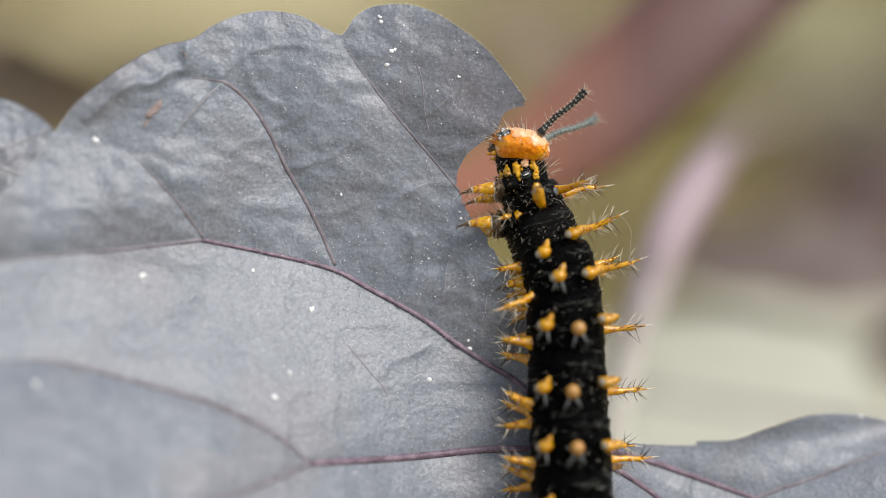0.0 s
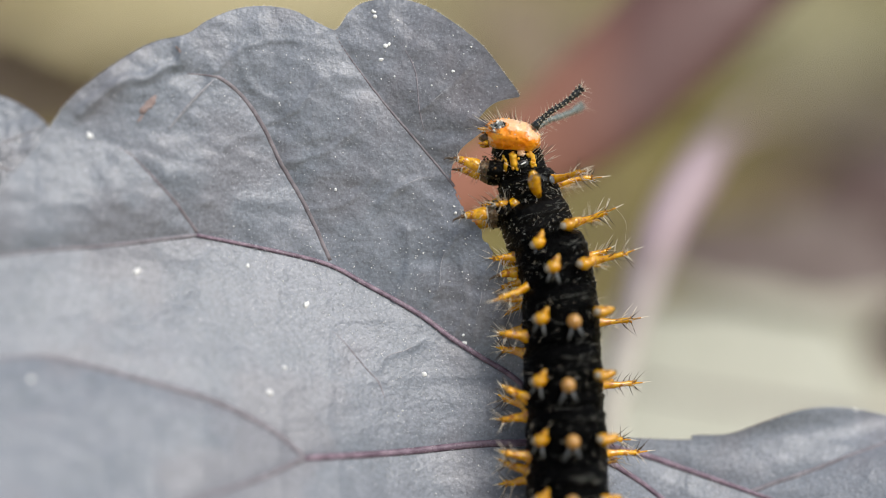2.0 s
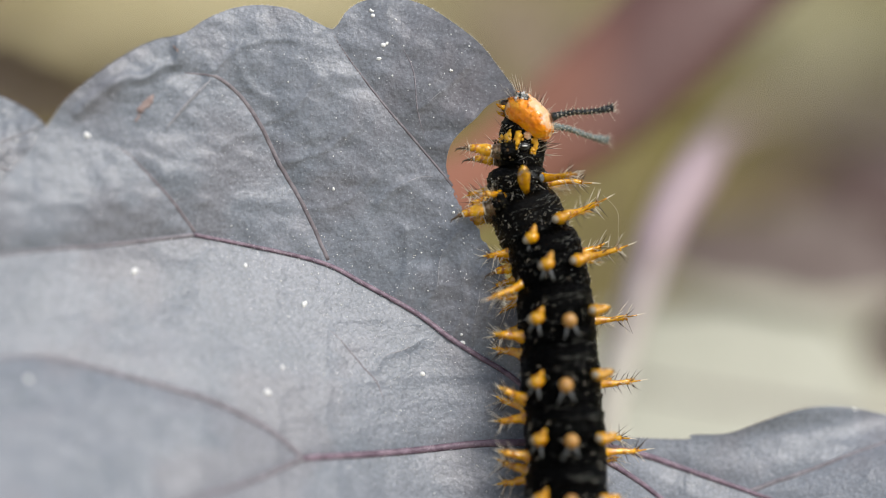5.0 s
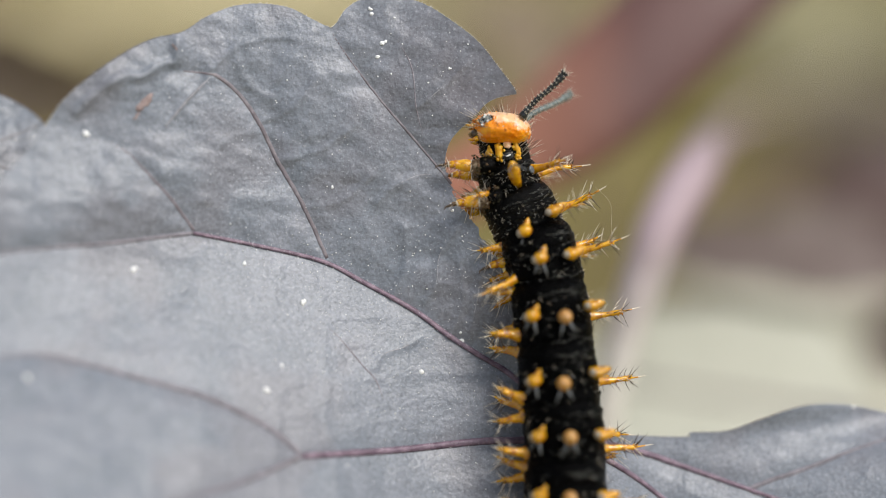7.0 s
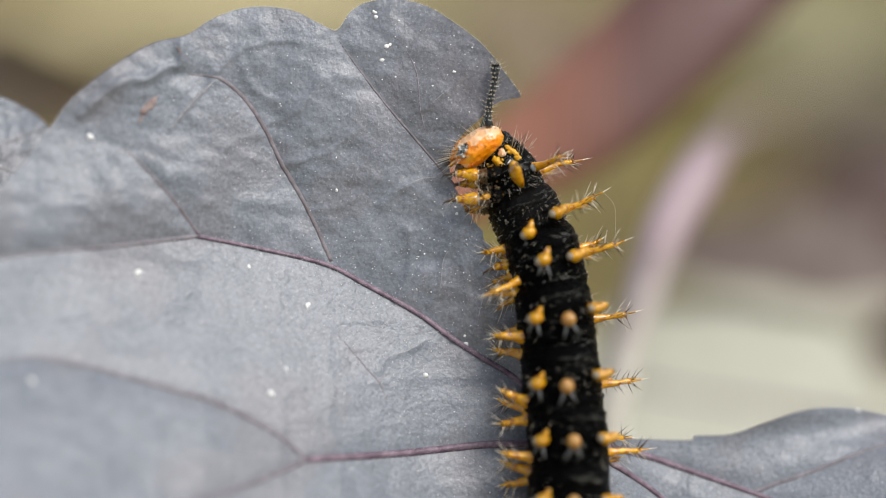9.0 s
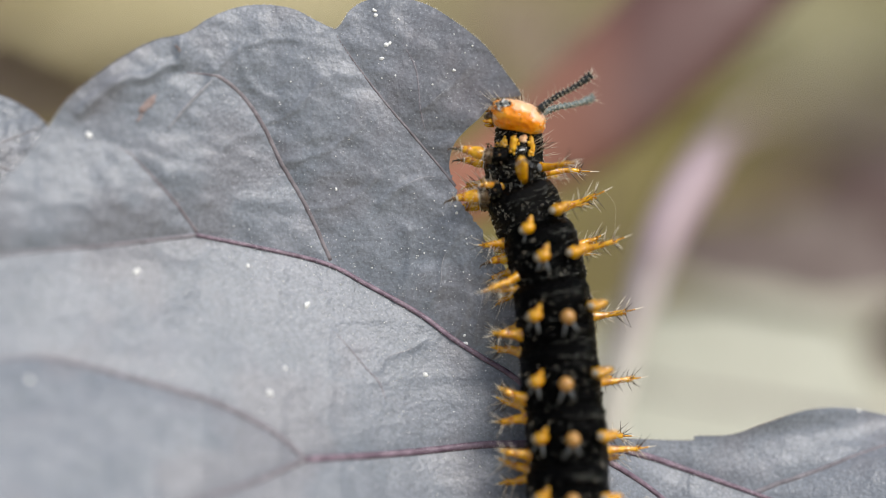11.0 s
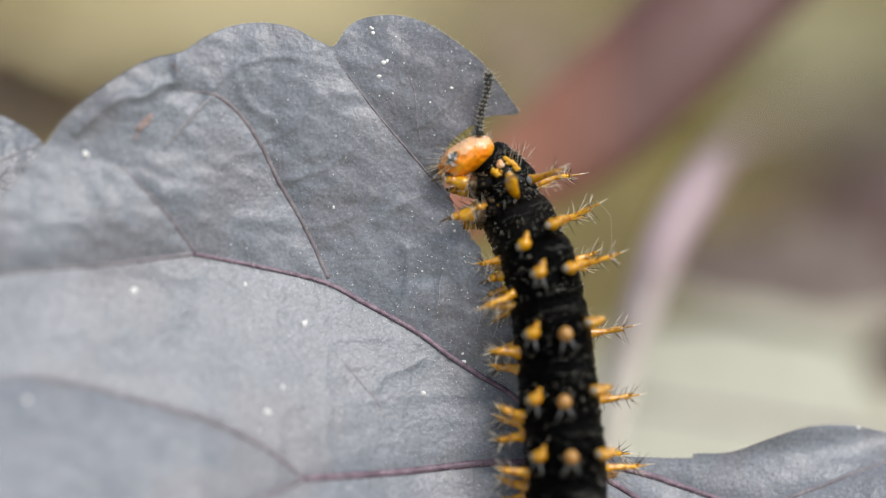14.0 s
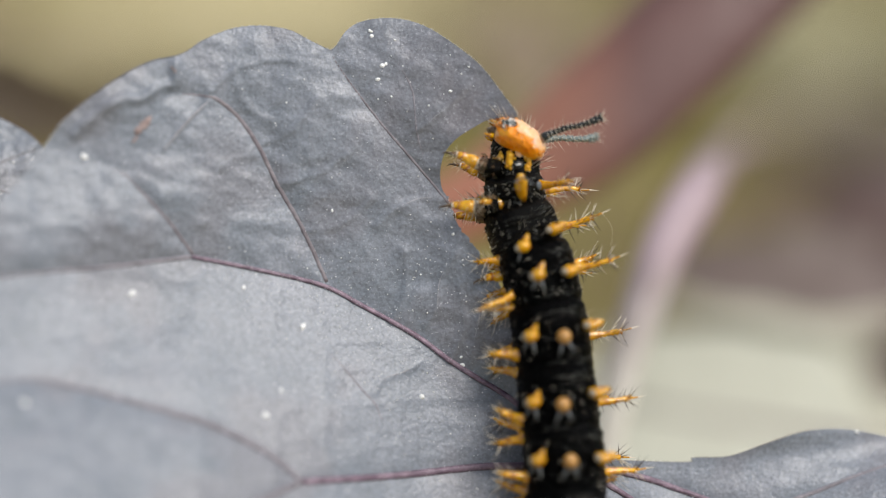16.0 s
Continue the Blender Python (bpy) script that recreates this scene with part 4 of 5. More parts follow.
def spine_on(ring, radius, angle, y, k, short=False, lean=8, swing=0):
    """Set a spine on a ring: angle from the viewer's side round to the right."""
    if abs(angle) < 56 and not short:
        me, turn, lean = FRONT_SPINE, 0, (46 if radius < 2.5 else 22)
        swing = -0.75 * angle + 7 * math.sin(5.1 * k)
        if angle < -20:
            lean, swing = 34, -0.35 * angle
        if angle > 33:
            lean, swing = (22 if radius < 2.75 else 12), 24 + 5 * math.sin(5.1 * k)
    else:
        lean = -4 if angle > 0 else 5 + 15 * math.sin(3.7 * k)
        swing = 9 * math.sin(2.3 * k)
        me, turn = (SIDE_SPINES[k % 4] if angle < 0 and radius > 2.7 else SHORT_SPINES[k % 4] if short else SPINES[k % 6]), 40 * k
    m = pose(0, 0, 0, 0, angle, 0) @ pose(0, y * MM, radius * 0.93 * MM, -lean, swing, 0) @ pose(0, 0, 0, 0, 0, turn)
    if abs(angle) < 56 and not short and radius > 2.5:
        kind = "left" if angle < (-20 if radius > 2.7 else -3) else "right" if angle > 33 else "mid"
        part("spine", KNOBS[kind][k % 3], ring, Matrix.Translation(m @ Vector((0, 0.00008, 0.00085))) @ pose(0, 0, 0, 0, 0.6 * angle, 0), "blunt orange spine with grey prongs" if kind != "right" else "blunt orange spine with a pale end")
        return
    part("spine", me[0], ring, m)
    tagged(part("spine_bristles", me[1], ring, m), kind="stuff")


def leg_on(ring, seed, size=1.0, m=None):
    """A jointed true leg along x from its claw at the origin: dark claw, orange shin and thigh with a pale joint, black hip, bristles."""
    s = Soup()
    rnd = random.Random(seed)
    spans = ((0.0, 0.02, 1), (0.15, 0.06, 1), (0.40, 0.09, 1), (0.70, 0.13, 3), (0.90, 0.17, 2), (1.0, 0.24, 0), (1.25, 0.31, 0), (1.5, 0.36, 0), (1.62, 0.34, 0), (1.85, 0.43, 0),
             (2.15, 0.47, 0), (2.36, 0.45, 0), (2.44, 0.40, 2), (2.52, 0.48, 3), (2.8, 0.54, 3), (3.1, 0.62, 4), (3.5, 0.70, 4), (4.2, 0.66, 4))
    pts = [Vector((x * size, 0.10 * math.sin(1.5 * x) - 0.10, 0.02 * rnd.uniform(-1, 1))) for x, w, mat in spans]
    s.tube(pts, [w * size * rnd.uniform(0.94, 1.06) for x, w, mat in spans], 12, 0)
    for k in range(len(spans) - 1):
        for q in range(12):
            s.i[12 * k + q] = spans[k][2]
    s.i[-2:] = [1, 4]
    for k in range(70):
        q = rnd.randrange(3, 15)
        a = rnd.uniform(0, 2 * math.pi)
        d = Vector((rnd.uniform(-1.1, -0.2), math.cos(a), math.sin(a))).normalized()
        p = pts[q] + Vector((rnd.uniform(-0.1, 0.1), 0, 0)) + d * spans[q][1] * size * 0.8
        s.hair(p, p + d * rnd.uniform(0.2, 0.65), 0.016, 2 if k % 3 else 1)
        if k % 3 == 0:
            s.bead(pts[q] + Vector((0, d.y, d.z)) * spans[q][1] * size * 0.93, rnd.uniform(0.03, 0.09), 0 if q < 11 else 3, 6)
    for k in range(60):
        a, q = rnd.uniform(0, 2 * math.pi), rnd.uniform(2.5, 4.1)
        s.bead((q * size, 0.68 * size * math.cos(a) - 0.1, 0.68 * size * math.sin(a)), rnd.uniform(0.04, 0.13), 5 if k % 3 else 3, 6)
    s.tube([pts[1], pts[0] + Vector((-0.06, -0.18, 0.05))], [0.06, 0.01], 5, 1)
    return part("leg", s.mesh("leg", ORANGE, DARK_BRISTLE, BRISTLE_AND_GLINT, LEG_BROWN, SKIN_ROUGH, GRAIN), ring, m, "orange jointed leg with dark claw")


def proleg_on(ring, radius, z):
    s = Soup()
    s.tube([(0, 0, 0), (-0.25, 0, -0.9), (-0.4, 0, -1.7), (-0.4, 0, -2.1)], [0.95, 0.8, 0.6, 0.7], 12, 0)
    part("proleg", s.mesh("proleg", SKIN), ring, pose(-radius * 0.45 * MM, 0, -radius * 0.6 * MM + z * MM))


# name: radius, ring length, depth, spines as (angle, y, short)
RINGS = {
    "T1": (1.74, 2.7, 0.6, []),
    "T2": (2.19, 2.1, 0.8, [(12, -0.15, 0), (60, 0.5, 0), (92, 0.2, 0), (-42, -0.4, 1), (-72, -0.5, 1), (-96, 0.1, 1), (140, 0, 0)]),
    "T3": (2.59, 3.2, 1.2, [(34, -0.5, 0), (78, -0.1, 0), (-10, -1.0, 0), (-70, -1.0, 1), (-95, -1.3, 1), (130, 0, 0)]),
    "A1": (2.66, 3.6, 2.3, [(-72, -1.5, 1), (-98, -1.7, 1), (-4, 0.0, 0), (34, -0.3, 0), (88, 0.1, 0), (100, 0.5, 1), (-60, -0.6, 0), (-88, -1.2, 1), (-100, -0.2, 1), (135, 0, 0)]),
    "A2": (2.78, 4.1, 3.1, [(-28, 0.1, 0), (14, -0.1, 0), (50, 0.5, 0), (106, 0.0, 0), (-72, -0.6, 0), (-92, -1.8, 1), (-100, -0.2, 1), (132, 0.2, 0)]),
    "A3": (2.84, 4.2, 3.7, [(-34, 0.0, 0), (6, -0.2, 0), (46, 0.4, 0), (108, -0.1, 0), (-74, -0.7, 0), (-84, -2.0, 1), (-100, -1.3, 1), (132, 0.2, 0)]),
    "A4": (2.90, 4.2, 4.1, [(-36, 0.1, 0), (4, 0.1, 0), (42, 0.2, 0), (108, -0.7, 0), (116, -1.3, 1), (-76, -0.6, 0), (-86, -1.6, 1), (-98, -2.3, 1), (132, 0.2, 0)]),
    "A5": (2.92, 4.2, 4.9, [(-36, 0.1, 0), (4, 0.1, 0), (44, 0.2, 0), (82, 0.0, 0), (-76, -0.6, 0), (-90, -1.8, 1)]),
    "A6": (2.90, 4.2, 6.0, [(-36, 0.1, 0), (4, 0.1, 0), (44, 0.2, 0), (82, 0.0, 0), (-76, -0.6, 0)]),
    "A7": (2.80, 4.1, 7.5, [(-36, 0.1, 0), (4, 0.1, 0), (44, 0.2, 0), (82, 0.0, 0), (-76, -0.6, 0)]),
    "A8": (2.50, 3.8, 8.7, [(-36, 0.1, 0), (4, 0.1, 0), (44, 0.2, 0), (82, 0.0, 0)]),
    "A9": (1.90, 3.2, 9.6, [(-20, -0.2, 1), (30, -0.2, 1)]),
}
rings = {}
count = 0
for key, (radius, length, depth, spines) in RINGS.items():
    seed = len(rings) + 1
    ring = part("body_ring", ring_mesh(radius, length, seed, SKIN_ROUGH if radius < 2.62 else SKIN), caterpillar)
    rings[key] = ring
    part("hairs", body_hairs(radius, length, seed, 80 if radius < 2.62 else 50), ring, label="fine pale hairs, skin grains and painted glints")
    for angle, y, short in spines:
        count += 1
        spine_on(ring, radius, angle, y, count, short)
FIRST_LEGS = [leg_on(rings["T1"], 1, 1.0), leg_on(rings["T1"], 2, 0.9)]
SECOND_LEGS = [leg_on(rings["T2"], 3, 1.0), leg_on(rings["T2"], 4, 0.9)]
leg_on(rings["T3"], 5, 0.9, pose(-4.4 * MM, -1.9 * MM, 0.6 * MM, 0, 0, -3))
leg_on(rings["T3"], 6, 0.8, pose(-4.0 * MM, -1.0 * MM, -1.0 * MM, 0, 0, -12))
for key in ("A3", "A4", "A5", "A6"):
    proleg_on(rings[key], RINGS[key][0], 0)


def collar_marks(ring, radius):
    """Yellow bars and blotches, a cream spot and a dark breathing pore behind the head."""
    marks = ((-66, 0.1, 0.28, 0.44, 0, "yellow bar"), (-42, 0.2, 0.36, 0.60, 0, "yellow bar"), (-15, 0.25, 0.34, 0.62, 0, "yellow bar"),
             (10, 0.62, 0.30, 0.28, 1, "cream spot"), (32, 0.25, 0.28, 0.62, 0, "yellow bar"), (30, -0.42, 0.26, 0.22, 0, "yellow blotch"))
    for angle, y, w, h, kind, label in marks:
        s = Soup()
        rnd = random.Random(angle)
        line = [Vector((rnd.gauss(0, 0.16 * w), h * (0.25 * k - 1.0), -0.4 * w)) for k in range(9)]
        s.tube(line, [w * q * rnd.uniform(0.8, 1.15) for q in (0.3, 0.7, 0.85, 0.9, 0.95, 0.9, 0.85, 0.6, 0.2)], 10, 0)
        for k in range(5):
            s.bead((rnd.gauss(0, 0.5 * w), rnd.gauss(0, 0.5 * h), 0.0), rnd.uniform(0.5, 1.0), 0, 8, (w * 0.4, w * 0.5, 0.10))
        part("collar_mark", s.mesh("collar_mark", HEAD_PALE if kind else YELLOW), ring, pose(0, 0, 0, 0, angle, 0) @ pose(0, y * MM, radius * 0.965 * MM, 0, 0, 0.3 * angle), label)
    s = Soup()
    s.bead((0, 0, 0), 1.0, 0, 14, (0.42, 0.30, 0.12))
    s.bead((0, 0.02, 0.08), 1.0, 1, 12, (0.30, 0.18, 0.10))
    s.bead((0.02, 0.03, 0.17), 1.0, 2, 10, (0.22, 0.050, 0.04))
    part("breathing_pore", s.mesh("breathing_pore", HORN, HORN, DUST_AND_GLINT), ring, pose(0, 0, 0, 0, 4, 0) @ pose(0, -0.20 * MM, radius * 0.985 * MM, 0, 0, 8), "dark oval pore with pale slit")
    s = Soup()
    rnd = random.Random(12)
    for k in range(22):
        a = radians(rnd.uniform(30, 110) if k < 16 else rnd.uniform(-80, -20))
        p = Vector((math.sin(a) * radius * 0.95, rnd.uniform(-0.6, 0.7), math.cos(a) * radius * 0.95))
        s.hair(p, p + Vector((math.copysign(rnd.uniform(0.5, 1.5), a), rnd.uniform(0.1, 0.9), rnd.uniform(0, 0.5))), 0.024, k % 2)
    part("bristles", s.mesh("bristles", DARK_BRISTLE, BRISTLE_AND_GLINT), ring)


collar_marks(rings["T1"], 1.74)
s = Soup()
s.bead((0, 0, 0), 1.0, 0, 12, (0.24, 0.30, 0.10))
part("side_plate", s.mesh("side_plate", GREY), rings["T2"], pose(0, 0, 0, 0, 45, 0) @ pose(0, 0.5 * MM, 2.36 * MM), "shiny grey plate")

# the head: x runs from the face to the crown, y up, z to the viewer

def head_mesh():
    n, m = 64, 84
    v, f = [], []
    for i in range(n):
        th = math.pi * (i + 0.01) / (n - 0.98)
        for j in range(m):
            ph = 2 * math.pi * j / m
            d = Vector((math.cos(th), math.sin(th) * math.cos(ph), math.sin(th) * math.sin(ph)))
            x, y, z = 2.12 * abs(d.x) ** 0.85 * math.copysign(1, d.x), 1.16 * abs(d.y) ** 0.85 * math.copysign(1, d.y), 1.8 * d.z
            # two rounded lobes with a groove between them, blunt flattened face
            groove = math.exp(-(d.z * 5.0) ** 2)
            y -= 0.20 * groove * max(d.y, 0)
            x += 0.25 * max(-d.x, 0) ** 2 - 0.15 * groove * max(d.x, 0)
            y += -0.32 * d.x - 0.22 * max(-d.x, 0) ** 2 * (1 if d.y < 0 else 0.4)
            k = 1 + 0.04 * noise.noise(d * 4) + 0.022 * noise.noise(d * 11) + 0.012 * noise.noise(d * 23)
            v.append((x * k * MM, y * k * MM, z * k * MM))
    for i in range(n - 1):
        for j in range(m):
            q = (j + 1) % m
            f.append((i * m + j, i * m + q, (i + 1) * m + q, (i + 1) * m + j))
    index = []
    for q in f:
        p = sum((Vector(v[k]) for k in q), Vector()) / 4 / MM
        n = noise.noise(p * 1.9) + 0.8 * noise.noise(p * 4.6)
        index.append(2 if p.x + 0.35 * p.y + 0.35 * n < -1.72 else 1 if p.y + 0.30 * p.x + 0.60 * n > 0.22 or p.x + 0.5 * p.y + 0.4 * n < -1.6 else 0)
    return mesh_of("head", v, f, [HEAD_ORANGE, HEAD_PALE, LEG_BROWN], index)


head = part("head", head_mesh(), caterpillar, label="glossy orange head with pale blotches and brown mouth")


def horn_mesh(seed, length=4.4, mat=HORN):
    """A slender black horn along x with rings of small thorns and a flared, bristly tip."""
    s = Soup()
    rnd = random.Random(seed)
    n = 15
    pts = [Vector((length * k / (n - 1), 0.10 * math.sin(k * 0.42) + rnd.uniform(-.02, .02), 0)) for k in range(n)]
    s.tube(pts, [0.34, 0.27, 0.23] + [0.19] * (n - 6) + [0.23, 0.27, 0.18], 9, 0)
    for k in range(1, n):
        for q in range(7):
            a = q * 0.9 + k * 0.5 + rnd.uniform(-.2, .2)
            d = Vector((0.45, math.cos(a), math.sin(a)))
            ln = rnd.uniform(0.14, 0.30) * (1.6 if k > n - 4 else 1)
            s.tube([pts[k] + d * 0.11, pts[k] + d * (0.11 + ln * 0.6)], [0.095, 0.035], 5, 0)
            # pale bead paints a white glint on the thorn's tip
            s.bead(pts[k] + d * (0.11 + ln * 0.6), 0.055, 1, 5)
            if q % 3 == k % 3:
                s.hair(pts[k] + d * 0.12, pts[k] + d * rnd.uniform(0.4, 1.15), 0.014, 1)
    for q in range(7):
        a = q * 0.9
        s.tube([pts[-2], pts[-1] + Vector((0.22, 0.32 * math.cos(a), 0.32 * math.sin(a)))], [0.11, 0.03], 5, 0)
        s.hair(pts[-1], pts[-1] + Vector((0.6, 0.5 * math.cos(a), 0.5 * math.sin(a))), 0.02, 1)
    return s.mesh("horn", mat, BRISTLE_AND_GLINT)


part("horn", horn_mesh(1, 4.15), head, pose(1.64 * MM, 0.46 * MM, 1.0 * MM, 0, -4, 40), "black thorny horn")
# far horn: black as well, but painted in the lit grey
part("horn", horn_mesh(2, 4.9, HORN_LIT_GREY), head, pose(1.38 * MM, 0.55 * MM, -1.2 * MM, 0, 36, 32.5), "black thorny horn")


def head_details():
    s = Soup()
    rnd = random.Random(5)
    s.bead((-0.78, 0.42, 1.52), 1.0, 2, 14, (0.56, 0.40, 0.12))
    for k in range(46):
        a, r = rnd.uniform(0, 6.28), rnd.uniform(0, 1) ** 0.5
        s.bead((-0.78 + 0.58 * r * math.cos(a), 0.42 + 0.42 * r * math.sin(a), 1.66 - 0.12 * r * r), rnd.uniform(0.05, 0.12), 0 if k % 3 else 1, 6)
    part("eye_patch", s.mesh("eye_patch", HORN, DUST_AND_GLINT, EYE_GREY), head, label="grey eye cluster with black and pale dots")
    s = Soup()
    for side in (-1, 1):
        s.tube([(-1.5, -0.15, 0.5 * side), (-1.9, -0.2, 0.42 * side), (-2.25, -0.15, 0.15 * side)], [0.38, 0.30, 0.10], 8, 1)
        s.tube([(-1.7, 0.35, 0.7 * side), (-2.1, 0.4, 0.75 * side), (-2.35, 0.42, 0.78 * side)], [0.17, 0.13, 0.04], 6, 0)
        s.tube([(-1.6, -0.55, 0.7 * side), (-2.05, -0.65, 0.7 * side), (-2.3, -0.6, 0.72 * side)], [0.20, 0.13, 0.04], 6, 0)
    part("mouthparts", s.mesh("mouthparts", ORANGE, LEG_BROWN), head, label="brown jaws and small orange feelers")
    s = Soup()
    for k in range(170):
        a, b = rnd.uniform(0.25, 2.95), rnd.uniform(-1.4, 1.9)
        d = Vector((math.cos(a), math.sin(a) * math.cos(b), math.sin(a) * math.sin(b)))
        p = Vector((2.05 * d.x, 1.1 * d.y - 0.32 * d.x, 1.75 * d.z))
        far = rnd.uniform(0.35, 0.95) * (1.35 if d.x < -0.5 else 1)
        s.hair(p, p + d * far + Vector((-0.2, 0.15, 0)), 0.020, 0 if k % 5 < 3 else 1)
        s.bead(p * 0.99, rnd.uniform(0.06, 0.18), (2, 2, 2, 3)[k % 4], 7)
    for k in range(260):
        a, b = rnd.uniform(0.2, 2.9), rnd.uniform(-1.2, 1.9)
        d = Vector((math.cos(a), math.sin(a) * math.cos(b), math.sin(a) * math.sin(b)))
        s.bead(Vector((2.06 * d.x, 1.12 * d.y - 0.32 * d.x, 1.77 * d.z)), rnd.uniform(0.025, 0.065), (2, 3, 0)[k % 3], 6)
    part("bristles", s.mesh("bristles", BRISTLE_AND_GLINT, DARK_BRISTLE, HEAD_ORANGE, HEAD_PALE), head, label="fine pale and dark bristles")


head_details()

# a long loose hair on the spines of the third ring
s = Soup()
thread = [Vector(p) for p in ((5.4, 0.3, 0.6), (5.92, -1.1, 0.7), (5.49, -2.4, 0.7), (4.96, -3.7, 0.8))]
s.tube(spline(thread, 6), [0.006] * 19, 5, 0)
part("long_hair", s.mesh("long_hair", BRISTLE_AND_GLINT), rings["T3"], label="fine long pale hair")


# ---- scraps at the bitten edge, eaten one after another ----
def scraps():
    """Slivers between the old and the new bite edge, in two rows; each goes into the mouth as it is eaten."""
    old = spline([(5.5, 10.6), (4.4, 10.3), (3.8, 9.8), (3.4, 8.8), (2.4, 8.0), (1.4, 7.2), (0.9, 6.4), (0.6, 5.6), (0.7, 4.6), (1.3, 3.5)], 8)
    fresh = spline([(4.7, 10.8), (3.5, 10.6), (2.3, 10.0), (1.1, 9.2), (0.3, 8.2), (-0.02, 7.0), (0.1, 5.8), (0.6, 4.9), (1.1, 3.6)], 9)
    made = []
    for row, (lo, hi) in enumerate(((0.42, 1.0), (-0.15, 0.5))):
        for k in range(6):
            ring = []
            for e, seq in ((lo, range(0, 9)), (hi, range(8, -1, -1))):
                for j in seq:
                    u = min(max((k + j / 8 * 1.06 - 0.03) / 6, 0), 1)
                    a, b = old[int(u * (len(old) - 1))], fresh[int(u * (len(fresh) - 1))]
                    ring.append(b + (a - b) * e)
            drop = -0.012 - 0.012 * (1 - row) - 0.005 * (k % 2)
            me = sheet(np.array(ring), 0.12, lambda x, y: on_leaf(x, y, drop), 0.28, [LEAF, LEAF])
            ob = tagged(new("leaf_scrap", me), "small purple-grey leaf scrap at the bitten edge", "leaf scrap", "scraps eaten from the leaf edge")
            centre = on_leaf(*np.mean(ring, 0))
            ob.matrix_basis = RIG
            made.append((row, k, ob, Vector(centre) * MM))
    return made


SCRAPS = scraps()


